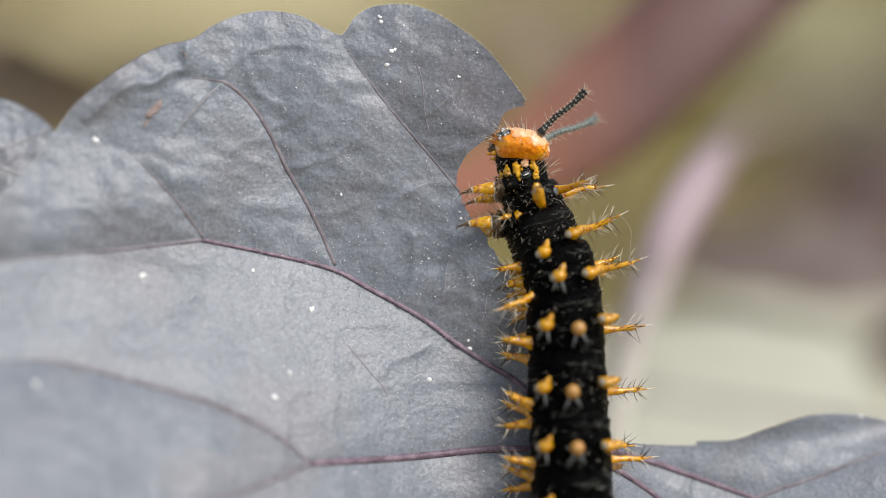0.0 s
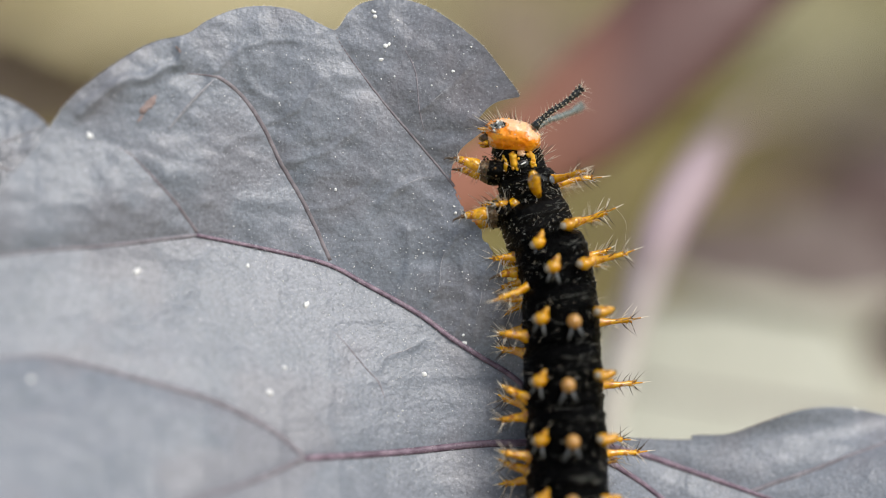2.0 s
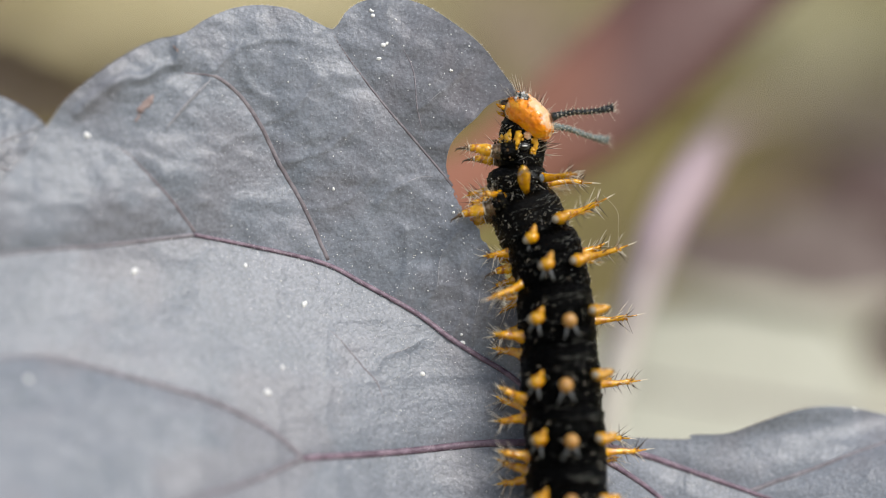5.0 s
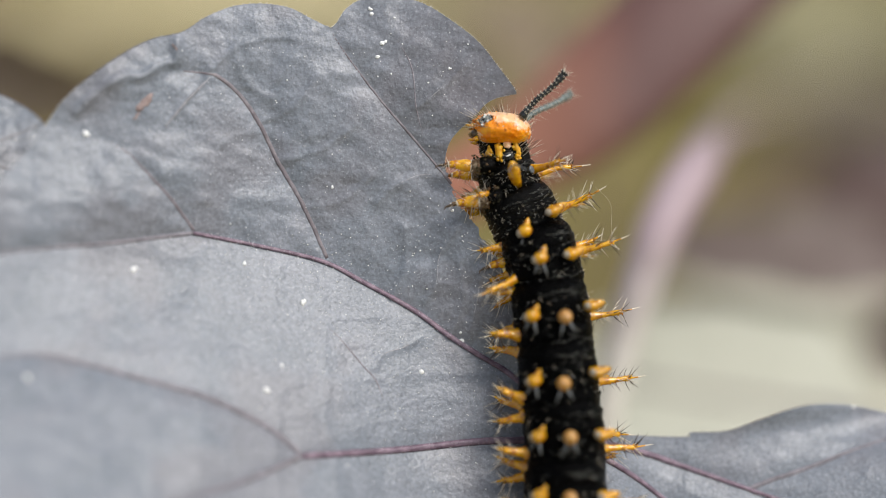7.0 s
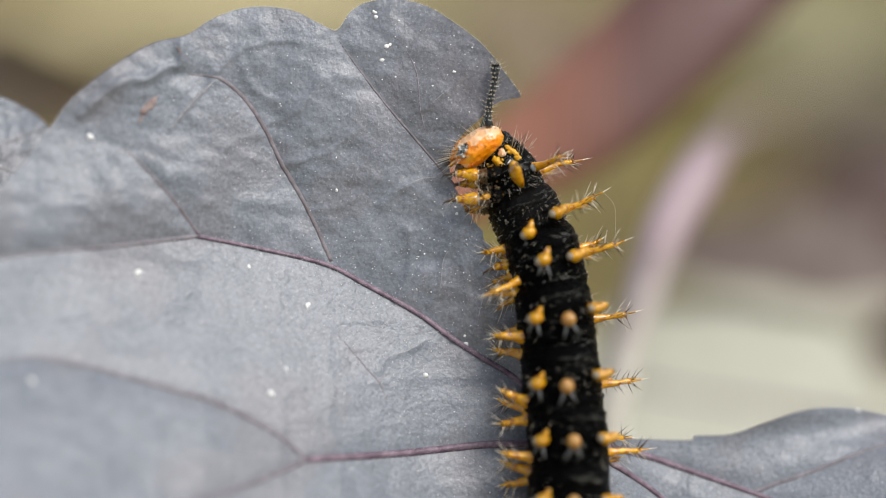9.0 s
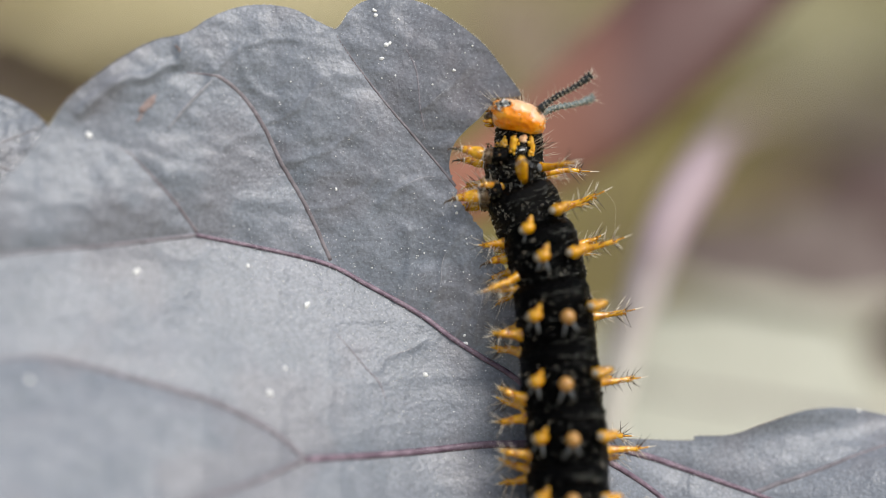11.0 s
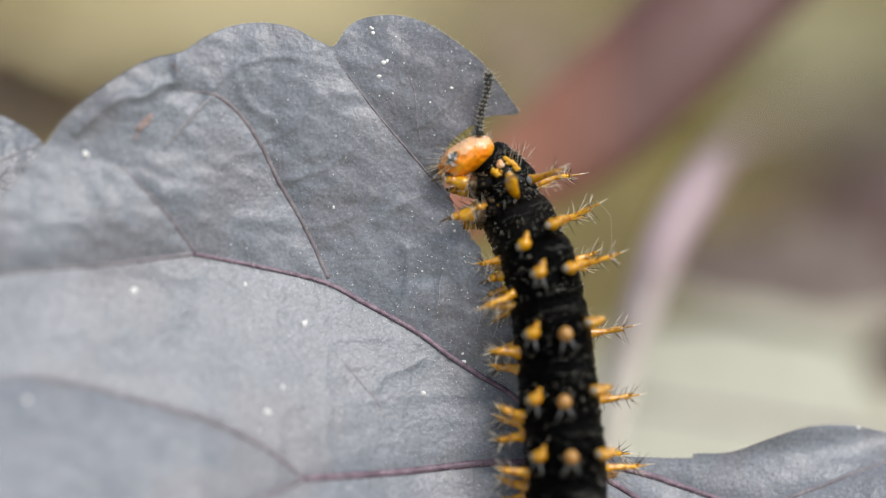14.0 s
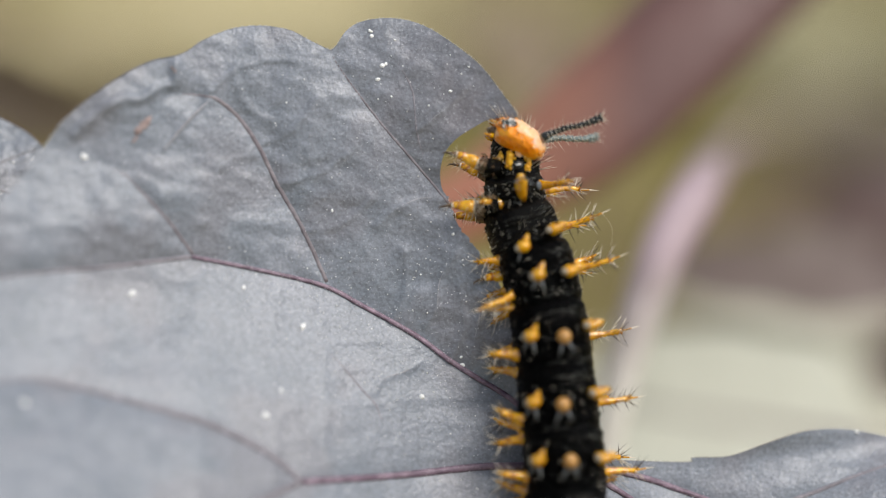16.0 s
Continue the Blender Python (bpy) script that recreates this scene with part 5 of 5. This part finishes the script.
# ---- motion ----
def motions():
    BODY = {
        "T1": [
            (0, 5.23, 5.72, 13.7), (0.5, 5.47, 5.80, 6.5), (1, 5.36, 5.87, 17.5), (1.5, 5.43, 5.95, 17.9), (2, 5.42, 6.08, 18.0),
            (2.5, 5.21, 5.99, 26.9), (3, 4.99, 5.91, 33.5), (3.5, 4.78, 5.82, 40.0), (4, 4.66, 5.65, 44.3), (4.2, 4.61, 5.58, 47.4),
            (4.6, 4.61, 5.58, 49.7), (4.9, 5.72, 7.12, -9.4), (5.3, 5.60, 7.47, -4.4), (6.3, 4.92, 6.38, 11.6), (6.5, 4.83, 6.40, 12.9),
            (7, 4.60, 6.45, 13.3), (7.5, 4.43, 6.16, 22.0), (8, 4.56, 6.27, 31.6), (8.5, 4.40, 6.20, 43.0), (9, 4.30, 6.12, 45.2),
            (9.2, 4.21, 6.02, 53.0), (9.6, 4.36, 6.49, 47.3), (9.9, 5.72, 7.12, -18.3), (10.5, 5.60, 7.47, -8.5), (11.3, 5.04, 6.83, 5.5),
            (11.5, 4.93, 6.85, 10.0), (12, 4.68, 6.90, 19.8), (12.5, 4.44, 6.93, 29.4), (13, 4.35, 6.82, 38.1), (13.5, 4.52, 6.69, 41.5),
            (14, 4.36, 6.49, 47.6), (14.1, 4.63, 6.63, 30.2), (14.2, 5.14, 6.98, 6.8), (14.3, 5.72, 7.12, -20.7), (14.4, 5.95, 7.15, -23.8),
            (14.5, 5.83, 7.41, -14.4), (15, 5.60, 7.47, -7.4), (15.5, 5.40, 7.51, -0.3), (16, 5.24, 7.47, 2.1),
        ],
        "T2": [
            (0, 6.05, 3.45, 18.2), (0.5, 6.18, 3.71, 15.7), (1, 6.23, 3.79, 17.6), (1.5, 6.23, 3.88, 16.8), (2, 6.13, 3.90, 15.8),
            (2.5, 6.21, 3.91, 19.0), (3, 6.09, 3.93, 20.7), (3.5, 5.90, 4.00, 23.2), (4, 5.56, 4.05, 23.6), (4.2, 5.53, 4.08, 24.3),
            (4.6, 5.47, 4.14, 24.0), (4.9, 5.43, 4.19, 7.0), (5.3, 5.38, 4.25, 7.3), (6.3, 5.24, 4.40, 15.4), (6.5, 5.21, 4.43, 16.2),
            (7, 4.95, 4.38, 16.9), (7.5, 4.84, 4.43, 19.8), (8, 4.91, 4.52, 18.1), (8.5, 4.93, 4.65, 20.3), (9, 4.83, 4.61, 21.8),
            (9.2, 4.85, 4.64, 23.4), (9.6, 4.90, 4.70, 19.7), (9.9, 4.93, 4.75, 2.8), (10.5, 5.00, 4.84, 3.9), (11.3, 5.10, 4.96, 11.2),
            (11.5, 5.12, 4.99, 12.4), (12, 5.07, 5.00, 15.3), (12.5, 5.03, 5.01, 17.5), (13, 5.01, 5.02, 19.4), (13.5, 4.87, 5.02, 16.9),
            (14, 4.66, 4.99, 19.1), (14.1, 4.80, 4.99, 15.4), (14.2, 4.94, 4.99, 8.6), (14.3, 5.07, 5.00, 1.7), (14.4, 5.21, 5.00, -0.9),
            (14.5, 5.35, 5.00, 0.8), (15, 5.43, 5.02, 4.3), (15.5, 5.34, 5.03, 6.0), (16, 5.24, 5.16, 7.4),
        ],
        "T3": [
            (0, 6.78, 0.91, 19.9), (0.5, 6.79, 1.02, 18.1), (1, 6.87, 1.04, 17.7), (1.5, 6.86, 1.13, 18.0), (2, 6.79, 1.15, 18.2),
            (2.5, 6.85, 1.16, 17.6), (3, 6.75, 1.19, 18.8), (3.5, 6.71, 1.25, 19.8), (4, 6.55, 1.25, 21.9), (4.2, 6.52, 1.29, 21.8),
            (4.6, 6.45, 1.38, 21.6), (4.9, 6.40, 1.45, 21.5), (5.3, 6.34, 1.54, 21.3), (6.3, 6.17, 1.76, 20.9), (6.5, 6.14, 1.81, 20.8),
            (7, 6.00, 1.78, 22.6), (7.5, 5.98, 1.80, 23.0), (8, 5.99, 1.83, 22.3), (8.5, 5.98, 1.87, 21.8), (9, 5.97, 1.89, 22.7),
            (9.2, 5.96, 1.92, 22.4), (9.6, 5.96, 1.97, 21.8), (9.9, 5.95, 2.01, 21.4), (10.5, 5.94, 2.09, 20.4), (11.3, 5.93, 2.20, 19.2),
            (11.5, 5.93, 2.22, 18.9), (12, 5.94, 2.24, 19.7), (12.5, 5.89, 2.25, 19.9), (13, 5.93, 2.26, 20.4), (13.5, 5.85, 2.25, 20.9),
            (14, 5.79, 2.28, 22.4), (14.1, 5.81, 2.29, 21.2), (14.2, 5.83, 2.29, 20.0), (14.3, 5.84, 2.29, 18.7), (14.4, 5.86, 2.30, 17.5),
            (14.5, 5.88, 2.30, 16.2), (15, 5.96, 2.29, 15.9), (15.5, 5.93, 2.31, 16.2), (16, 5.89, 2.34, 17.0),
        ],
        "A1": [
            (0, 7.88, -1.77, 13.1), (0.5, 7.89, -1.69, 13.1), (1, 7.91, -1.65, 13.1), (1.5, 7.93, -1.56, 12.9), (2, 7.86, -1.54, 13.1),
            (2.5, 7.88, -1.53, 13.1), (3, 7.87, -1.50, 13.6), (3.5, 7.81, -1.47, 13.7), (4, 7.74, -1.53, 14.1), (4.2, 7.70, -1.50, 14.2),
            (4.6, 7.62, -1.44, 14.2), (4.9, 7.57, -1.39, 14.3), (5.3, 7.49, -1.32, 14.3), (6.3, 7.30, -1.16, 14.5), (6.5, 7.26, -1.13, 14.5),
            (7, 7.18, -1.13, 15.0), (7.5, 7.13, -1.11, 15.3), (8, 7.15, -1.08, 15.3), (8.5, 7.14, -1.00, 15.0), (9, 7.12, -1.01, 14.7),
            (9.2, 7.12, -0.99, 14.7), (9.6, 7.10, -0.95, 14.6), (9.9, 7.09, -0.91, 14.5), (10.5, 7.06, -0.84, 14.4), (11.3, 7.03, -0.75, 14.2),
            (11.5, 7.02, -0.73, 14.2), (12, 7.05, -0.72, 14.5), (12.5, 7.04, -0.71, 14.7), (13, 7.08, -0.69, 14.7), (13.5, 6.99, -0.70, 14.7),
            (14, 6.94, -0.67, 14.9), (14.1, 6.94, -0.67, 14.7), (14.2, 6.93, -0.66, 14.5), (14.3, 6.93, -0.66, 14.2), (14.4, 6.93, -0.66, 14.0),
            (14.5, 6.93, -0.66, 13.8), (15, 6.99, -0.66, 13.6), (15.5, 6.92, -0.65, 13.6), (16, 6.94, -0.61, 14.1),
        ],
        "A2": [
            (0, 8.16, -5.35, 3.3), (0.5, 8.19, -5.33, 3.6), (1, 8.27, -5.32, 3.8), (1.5, 8.26, -5.29, 3.5), (2, 8.21, -5.27, 3.7),
            (2.5, 8.26, -5.25, 4.1), (3, 8.23, -5.26, 3.9), (3.5, 8.22, -5.25, 4.5), (4, 8.13, -5.29, 4.3), (6.5, 7.88, -5.21, 7.0),
            (7, 7.80, -5.21, 7.2), (7.5, 7.82, -5.17, 7.4), (8, 7.83, -5.17, 7.6), (8.5, 7.79, -5.12, 7.4), (9, 7.74, -5.13, 7.0),
            (11.5, 7.68, -4.98, 7.1), (12, 7.74, -4.99, 7.2), (12.5, 7.73, -4.98, 7.4), (13, 7.75, -4.96, 7.3), (13.5, 7.67, -4.97, 7.3),
            (14, 7.64, -4.94, 7.5), (14.5, 7.59, -4.93, 7.4), (15, 7.64, -4.90, 7.2), (15.5, 7.61, -4.91, 7.4), (16, 7.63, -4.88, 7.6),
        ],
        "A3": [
            (0, 8.27, -9.50, 2.6), (0.5, 8.33, -9.45, 2.8), (1, 8.37, -9.43, 2.5), (1.5, 8.36, -9.47, 2.8), (2, 8.31, -9.45, 2.4),
            (2.5, 8.39, -9.43, 2.6), (3, 8.36, -9.44, 2.8), (3.5, 8.38, -9.45, 2.8), (4, 8.28, -9.46, 3.1), (6.5, 8.24, -9.53, 5.0),
            (7, 8.19, -9.54, 5.3), (7.5, 8.17, -9.52, 5.0), (8, 8.22, -9.47, 5.5), (8.5, 8.18, -9.48, 5.5), (9, 8.11, -9.48, 5.3),
            (11.5, 8.04, -9.34, 5.3), (12, 8.10, -9.38, 5.4), (12.5, 8.12, -9.38, 5.4), (13, 8.14, -9.35, 5.4), (13.5, 8.05, -9.36, 5.4),
            (14, 8.03, -9.32, 5.4), (14.5, 8.00, -9.29, 6.0), (15, 8.03, -9.34, 5.4), (15.5, 8.00, -9.30, 5.4), (16, 8.05, -9.26, 5.8),
        ],
        "A4": [
            (0, 8.49, -13.59, 2.3), (0.5, 8.55, -13.59, 2.2), (1, 8.60, -13.61, 2.2), (1.5, 8.62, -13.59, 2.4), (2, 8.52, -13.57, 2.2),
            (2.5, 8.60, -13.55, 2.1), (3, 8.60, -13.56, 2.3), (3.5, 8.59, -13.57, 2.1), (4, 8.53, -13.58, 2.4), (6.5, 8.56, -13.46, 2.9),
            (7, 8.53, -13.47, 3.1), (7.5, 8.51, -13.49, 3.1), (8, 8.59, -13.46, 3.2), (8.5, 8.55, -13.46, 3.3), (9, 8.48, -13.49, 3.4),
            (11.5, 8.42, -13.33, 3.4), (12, 8.49, -13.37, 3.5), (12.5, 8.49, -13.37, 3.3), (13, 8.51, -13.34, 3.3), (13.5, 8.42, -13.35, 3.3),
            (14, 8.39, -13.31, 3.3), (14.5, 8.43, -13.29, 3.7), (15, 8.40, -13.33, 3.4), (15.5, 8.37, -13.32, 3.4), (16, 8.45, -13.32, 3.5),
        ],
        "A5": [
            (0, 8.54, -17.61, 0.6), (0.5, 8.59, -17.61, 0.5), (1, 8.63, -17.63, 0.4), (1.5, 8.65, -17.61, 0.4), (2, 8.56, -17.59, 0.5),
            (2.5, 8.63, -17.57, 0.4), (3, 8.63, -17.59, 0.4), (3.5, 8.62, -17.60, 0.4), (4, 8.57, -17.60, 0.5), (6.5, 8.60, -17.50, 0.5),
            (7, 8.57, -17.50, 0.5), (7.5, 8.55, -17.52, 0.6), (8, 8.62, -17.50, 0.4), (8.5, 8.59, -17.49, 0.5), (9, 8.53, -17.52, 0.6),
            (11.5, 8.47, -17.38, 0.7), (12, 8.53, -17.41, 0.6), (12.5, 8.53, -17.41, 0.6), (13, 8.55, -17.39, 0.6), (13.5, 8.47, -17.40, 0.8),
            (14, 8.45, -17.36, 0.8), (14.5, 8.48, -17.34, 0.7), (15, 8.45, -17.38, 0.8), (15.5, 8.42, -17.37, 0.9), (16, 8.49, -17.37, 0.7),
        ],
        "A6": [
            (0, 8.48, -21.54, -0.5), (0.5, 8.52, -21.54, -0.6), (1, 8.55, -21.56, -0.8), (1.5, 8.57, -21.54, -0.9), (2, 8.50, -21.53, -0.6),
            (2.5, 8.56, -21.51, -0.8), (3, 8.56, -21.53, -0.8), (3.5, 8.55, -21.53, -0.8), (4, 8.51, -21.53, -0.6), (6.5, 8.53, -21.46, -0.7),
            (7, 8.51, -21.46, -0.6), (7.5, 8.49, -21.47, -0.5), (8, 8.55, -21.45, -0.8), (8.5, 8.52, -21.45, -0.6), (9, 8.48, -21.48, -0.4),
            (11.5, 8.43, -21.37, -0.2), (12, 8.48, -21.39, -0.4), (12.5, 8.48, -21.39, -0.4), (13, 8.49, -21.37, -0.5), (13.5, 8.43, -21.38, -0.2),
            (14, 8.41, -21.35, -0.1), (14.5, 8.44, -21.34, -0.3), (15, 8.41, -21.36, -0.1), (15.5, 8.39, -21.35, -0.0), (16, 8.45, -21.36, -0.3),
        ],
        "A7": [
            (0, 8.34, -25.26, -1.6), (0.5, 8.36, -25.26, -1.8), (1, 8.38, -25.27, -2.0), (1.5, 8.39, -25.26, -2.1), (2, 8.35, -25.25, -1.7),
            (2.5, 8.39, -25.24, -2.0), (3, 8.39, -25.25, -2.0), (3.5, 8.38, -25.25, -2.0), (4, 8.36, -25.25, -1.8), (6.5, 8.37, -25.20, -1.9),
            (7, 8.36, -25.20, -1.8), (7.5, 8.35, -25.21, -1.7), (8, 8.38, -25.20, -2.0), (8.5, 8.37, -25.20, -1.8), (9, 8.34, -25.21, -1.6),
            (11.5, 8.31, -25.15, -1.4), (12, 8.34, -25.16, -1.6), (12.5, 8.34, -25.16, -1.6), (13, 8.35, -25.15, -1.7), (13.5, 8.31, -25.15, -1.3),
            (14, 8.30, -25.14, -1.2), (14.5, 8.31, -25.13, -1.4), (15, 8.30, -25.14, -1.2), (15.5, 8.28, -25.14, -1.1), (16, 8.32, -25.14, -1.4),
        ],
        "A8": [
            (0, 8.14, -28.69, -2.8), (0.5, 8.15, -28.69, -3.0), (1, 8.16, -28.69, -3.2), (1.5, 8.16, -28.69, -3.3), (2, 8.14, -28.69, -2.9),
            (2.5, 8.16, -28.68, -3.2), (3, 8.16, -28.69, -3.2), (3.5, 8.15, -28.69, -3.2), (4, 8.14, -28.69, -3.0), (6.5, 8.15, -28.67, -3.1),
            (7, 8.14, -28.67, -3.0), (7.5, 8.14, -28.67, -2.9), (8, 8.15, -28.66, -3.2), (8.5, 8.15, -28.66, -3.0), (9, 8.13, -28.67, -2.8),
            (11.5, 8.12, -28.64, -2.5), (12, 8.14, -28.65, -2.8), (12.5, 8.13, -28.65, -2.8), (13, 8.14, -28.64, -2.8), (13.5, 8.12, -28.64, -2.5),
            (14, 8.12, -28.64, -2.4), (14.5, 8.12, -28.63, -2.5), (15, 8.12, -28.64, -2.4), (15.5, 8.11, -28.64, -2.3), (16, 8.13, -28.64, -2.6),
        ],
        "A9": [
            (0, 7.91, -31.56, -3.5), (16, 7.91, -31.56, -3.2),
        ],
    }
    HEAD = [
        (0, 5.01, 7.66, 2.9, 27), (0.5, 5.69, 7.94, -13.1, 22), (1, 4.96, 7.76, 0.5, 18), (1.5, 4.94, 7.84, -3.2, 15),
        (2, 4.81, 7.94, -0.3, 10), (3.5, 3.30, 7.08, 29.4, 6), (4.2, 2.73, 6.65, 45.9, 0), (4.6, 2.66, 6.53, 45.9, 0),
        (4.9, 6.19, 8.80, -33.7, 30), (5.3, 5.78, 9.58, -19.2, 20), (6.3, 5.0, 8.52, -6.0, 20), (7, 4.30, 8.22, 6.0, 16),
        (7.5, 3.40, 7.97, 22.8, 10), (8, 2.93, 7.73, 29.7, 6), (8.5, 2.45, 7.30, 34.2, 2), (9, 2.27, 7.14, 44.6, 0), (9.2, 1.86, 6.88, 51.4, 0),
        (9.6, 1.80, 7.55, 42.0, 0), (9.9, 6.27, 8.80, -33.7, 30), (10.5, 5.70, 9.58, -19.2, 20), (11.3, 4.71, 8.86, -0.9, 15),
        (11.8, 4.06, 8.57, 3.6, 8), (12.5, 3.18, 8.30, 11.6, 2), (13, 2.49, 8.23, 25.8, 3), (13.5, 2.27, 7.94, 30.4, 2),
        (14, 1.72, 7.67, 42.0, 0), (14.1, 2.85, 8.32, 26.6, 8), (14.2, 4.43, 9.21, -16.4, 22), (14.3, 6.51, 8.80, -33.7, 30),
        (14.4, 6.93, 8.90, -38.9, 30), (14.5, 6.41, 9.17, -29.0, 28), (15, 6.12, 9.52, -21.0, 20), (15.5, 5.96, 9.46, -27.0, 14),
        (16, 5.45, 9.18, -21.0, 12),
    ]
    for key, rows in BODY.items():
        depth = RINGS[key][2]
        walk(rings[key], [(t, pose(x * MM, y * MM, depth * MM, 0, 0, lean)) for t, x, y, lean in rows])
    heads = [(t, pose(x * MM, y * MM, 1.4 * MM, 0, 0, turn) @ pose(0, 0, 0, 0, 0, 41) @ pose(0, 0, 0, -0.65 * roll) @ pose(0, 0, 0, 0, 0, -41)) for t, x, y, turn, roll in HEAD]
    walk(head, heads)
    # the claws of the two front pairs of legs hold the leaf's edge while the body moves
    FIRST_CLAW = [
        (0, 0.73, 4.31), (0.5, 0.88, 5.93), (1, 0.73, 6.32), (1.5, 0.41, 6.48), (2, 0.13, 6.46), (2.5, 0.51, 6.25), (3, 0.4, 6.14), (3.5, -0.23, 5.52),
        (4, -0.01, 5.05), (4.2, -0.0, 4.94), (4.6, 0.01, 4.88), (4.9, 1.25, 7.05), (5.3, 0.79, 6.67), (6.3, -0.28, 5.89), (6.5, -0.28, 5.85), (7, -0.33, 5.68),
        (7.5, -0.42, 5.59), (8, -0.05, 5.62), (8.5, -0.25, 5.39), (9, -0.12, 5.28), (9.2, -0.2, 5.06), (9.6, -0.18, 5.09), (9.9, 1.06, 7.48), (10.5, 0.53, 7.22),
        (11.5, -0.1, 7.14), (12, -0.42, 6.94), (12.5, -0.46, 6.99), (13.5, -0.22, 6.64), (14, -0.69, 6.14), (14.1, -0.66, 6.24), (14.3, 0.9, 8.38), (14.5, 1.36, 8.9),
        (15, 0.66, 8.81), (15.5, 0.35, 8.65), (16, 0.23, 8.29),
    ]
    SECOND_CLAW = [
        (0, 0.53, 2.01), (0.5, 0.68, 2.09), (1, 0.62, 2.16), (1.5, 0.61, 1.96), (2, 0.64, 2.1), (2.5, 0.74, 2.21), (3, 0.6, 2.17), (3.5, 0.68, 2.16),
        (4, 0.62, 2.08), (4.6, 0.64, 1.99), (6.5, 0.5, 2.17), (7, 0.26, 2.79), (7.5, -0.11, 2.9), (8, -0.06, 3.64), (8.5, -0.1, 3.61), (9, -0.08, 3.38),
        (11.5, -0.03, 3.31), (12, -0.11, 3.47), (12.5, 0.0, 3.33), (13.5, 0.08, 3.26), (14, -0.19, 3.22), (14.5, 0.24, 3.35), (15, -0.06, 3.93), (16, -0.13, 4.47),
    ]
    for legs, claw, key in ((FIRST_LEGS, FIRST_CLAW, "T1"), (SECOND_LEGS, SECOND_CLAW, "T2")):
        body, depth = np.array(BODY[key]), RINGS[key][2]
        times = sorted({r[0] for r in BODY[key]} | {r[0] for r in claw})
        for leg, (dx, dy, dz, hip) in zip(legs, ((0, 0, 1.7, -0.5), (0.35, -0.75, -0.3, -0.9))):
            rows = []
            for t in times:
                x, y, lean = (float(np.interp(t, body[:, 0], body[:, k])) for k in (1, 2, 3))
                ring = pose(x, y, depth, 0, 0, lean)
                cx, cy = (float(np.interp(t, [r[0] for r in claw], [r[k] for r in claw])) for k in (1, 2))
                tip = ring.inverted() @ Vector((cx + dx, cy + dy, depth + dz))
                turn = math.degrees(math.atan2(hip - tip.y, -0.6 - tip.x))
                rows.append((t, pose(tip.x * MM, tip.y * MM, tip.z * MM, 0, 0, turn)))
            walk(leg, rows)
    # a scrap lies still, goes into the mouth when eaten, and stays inside the head from then on
    eaten = {0: (1.5, 2.0, 2.5, 3.0, 3.5, 4.0), 1: (11.3, 11.8, 12.5, 13.0, 13.5, 14.0)}
    for row, k, ob, centre in SCRAPS:
        at = eaten[row][k]
        rows = [(0.0, RIG), (at - 0.4, RIG)]
        for t, m in heads:
            if t >= at:
                rows.append((t, RIG @ m @ Matrix.Translation(-centre)))
        walk(ob, rows)


motions()
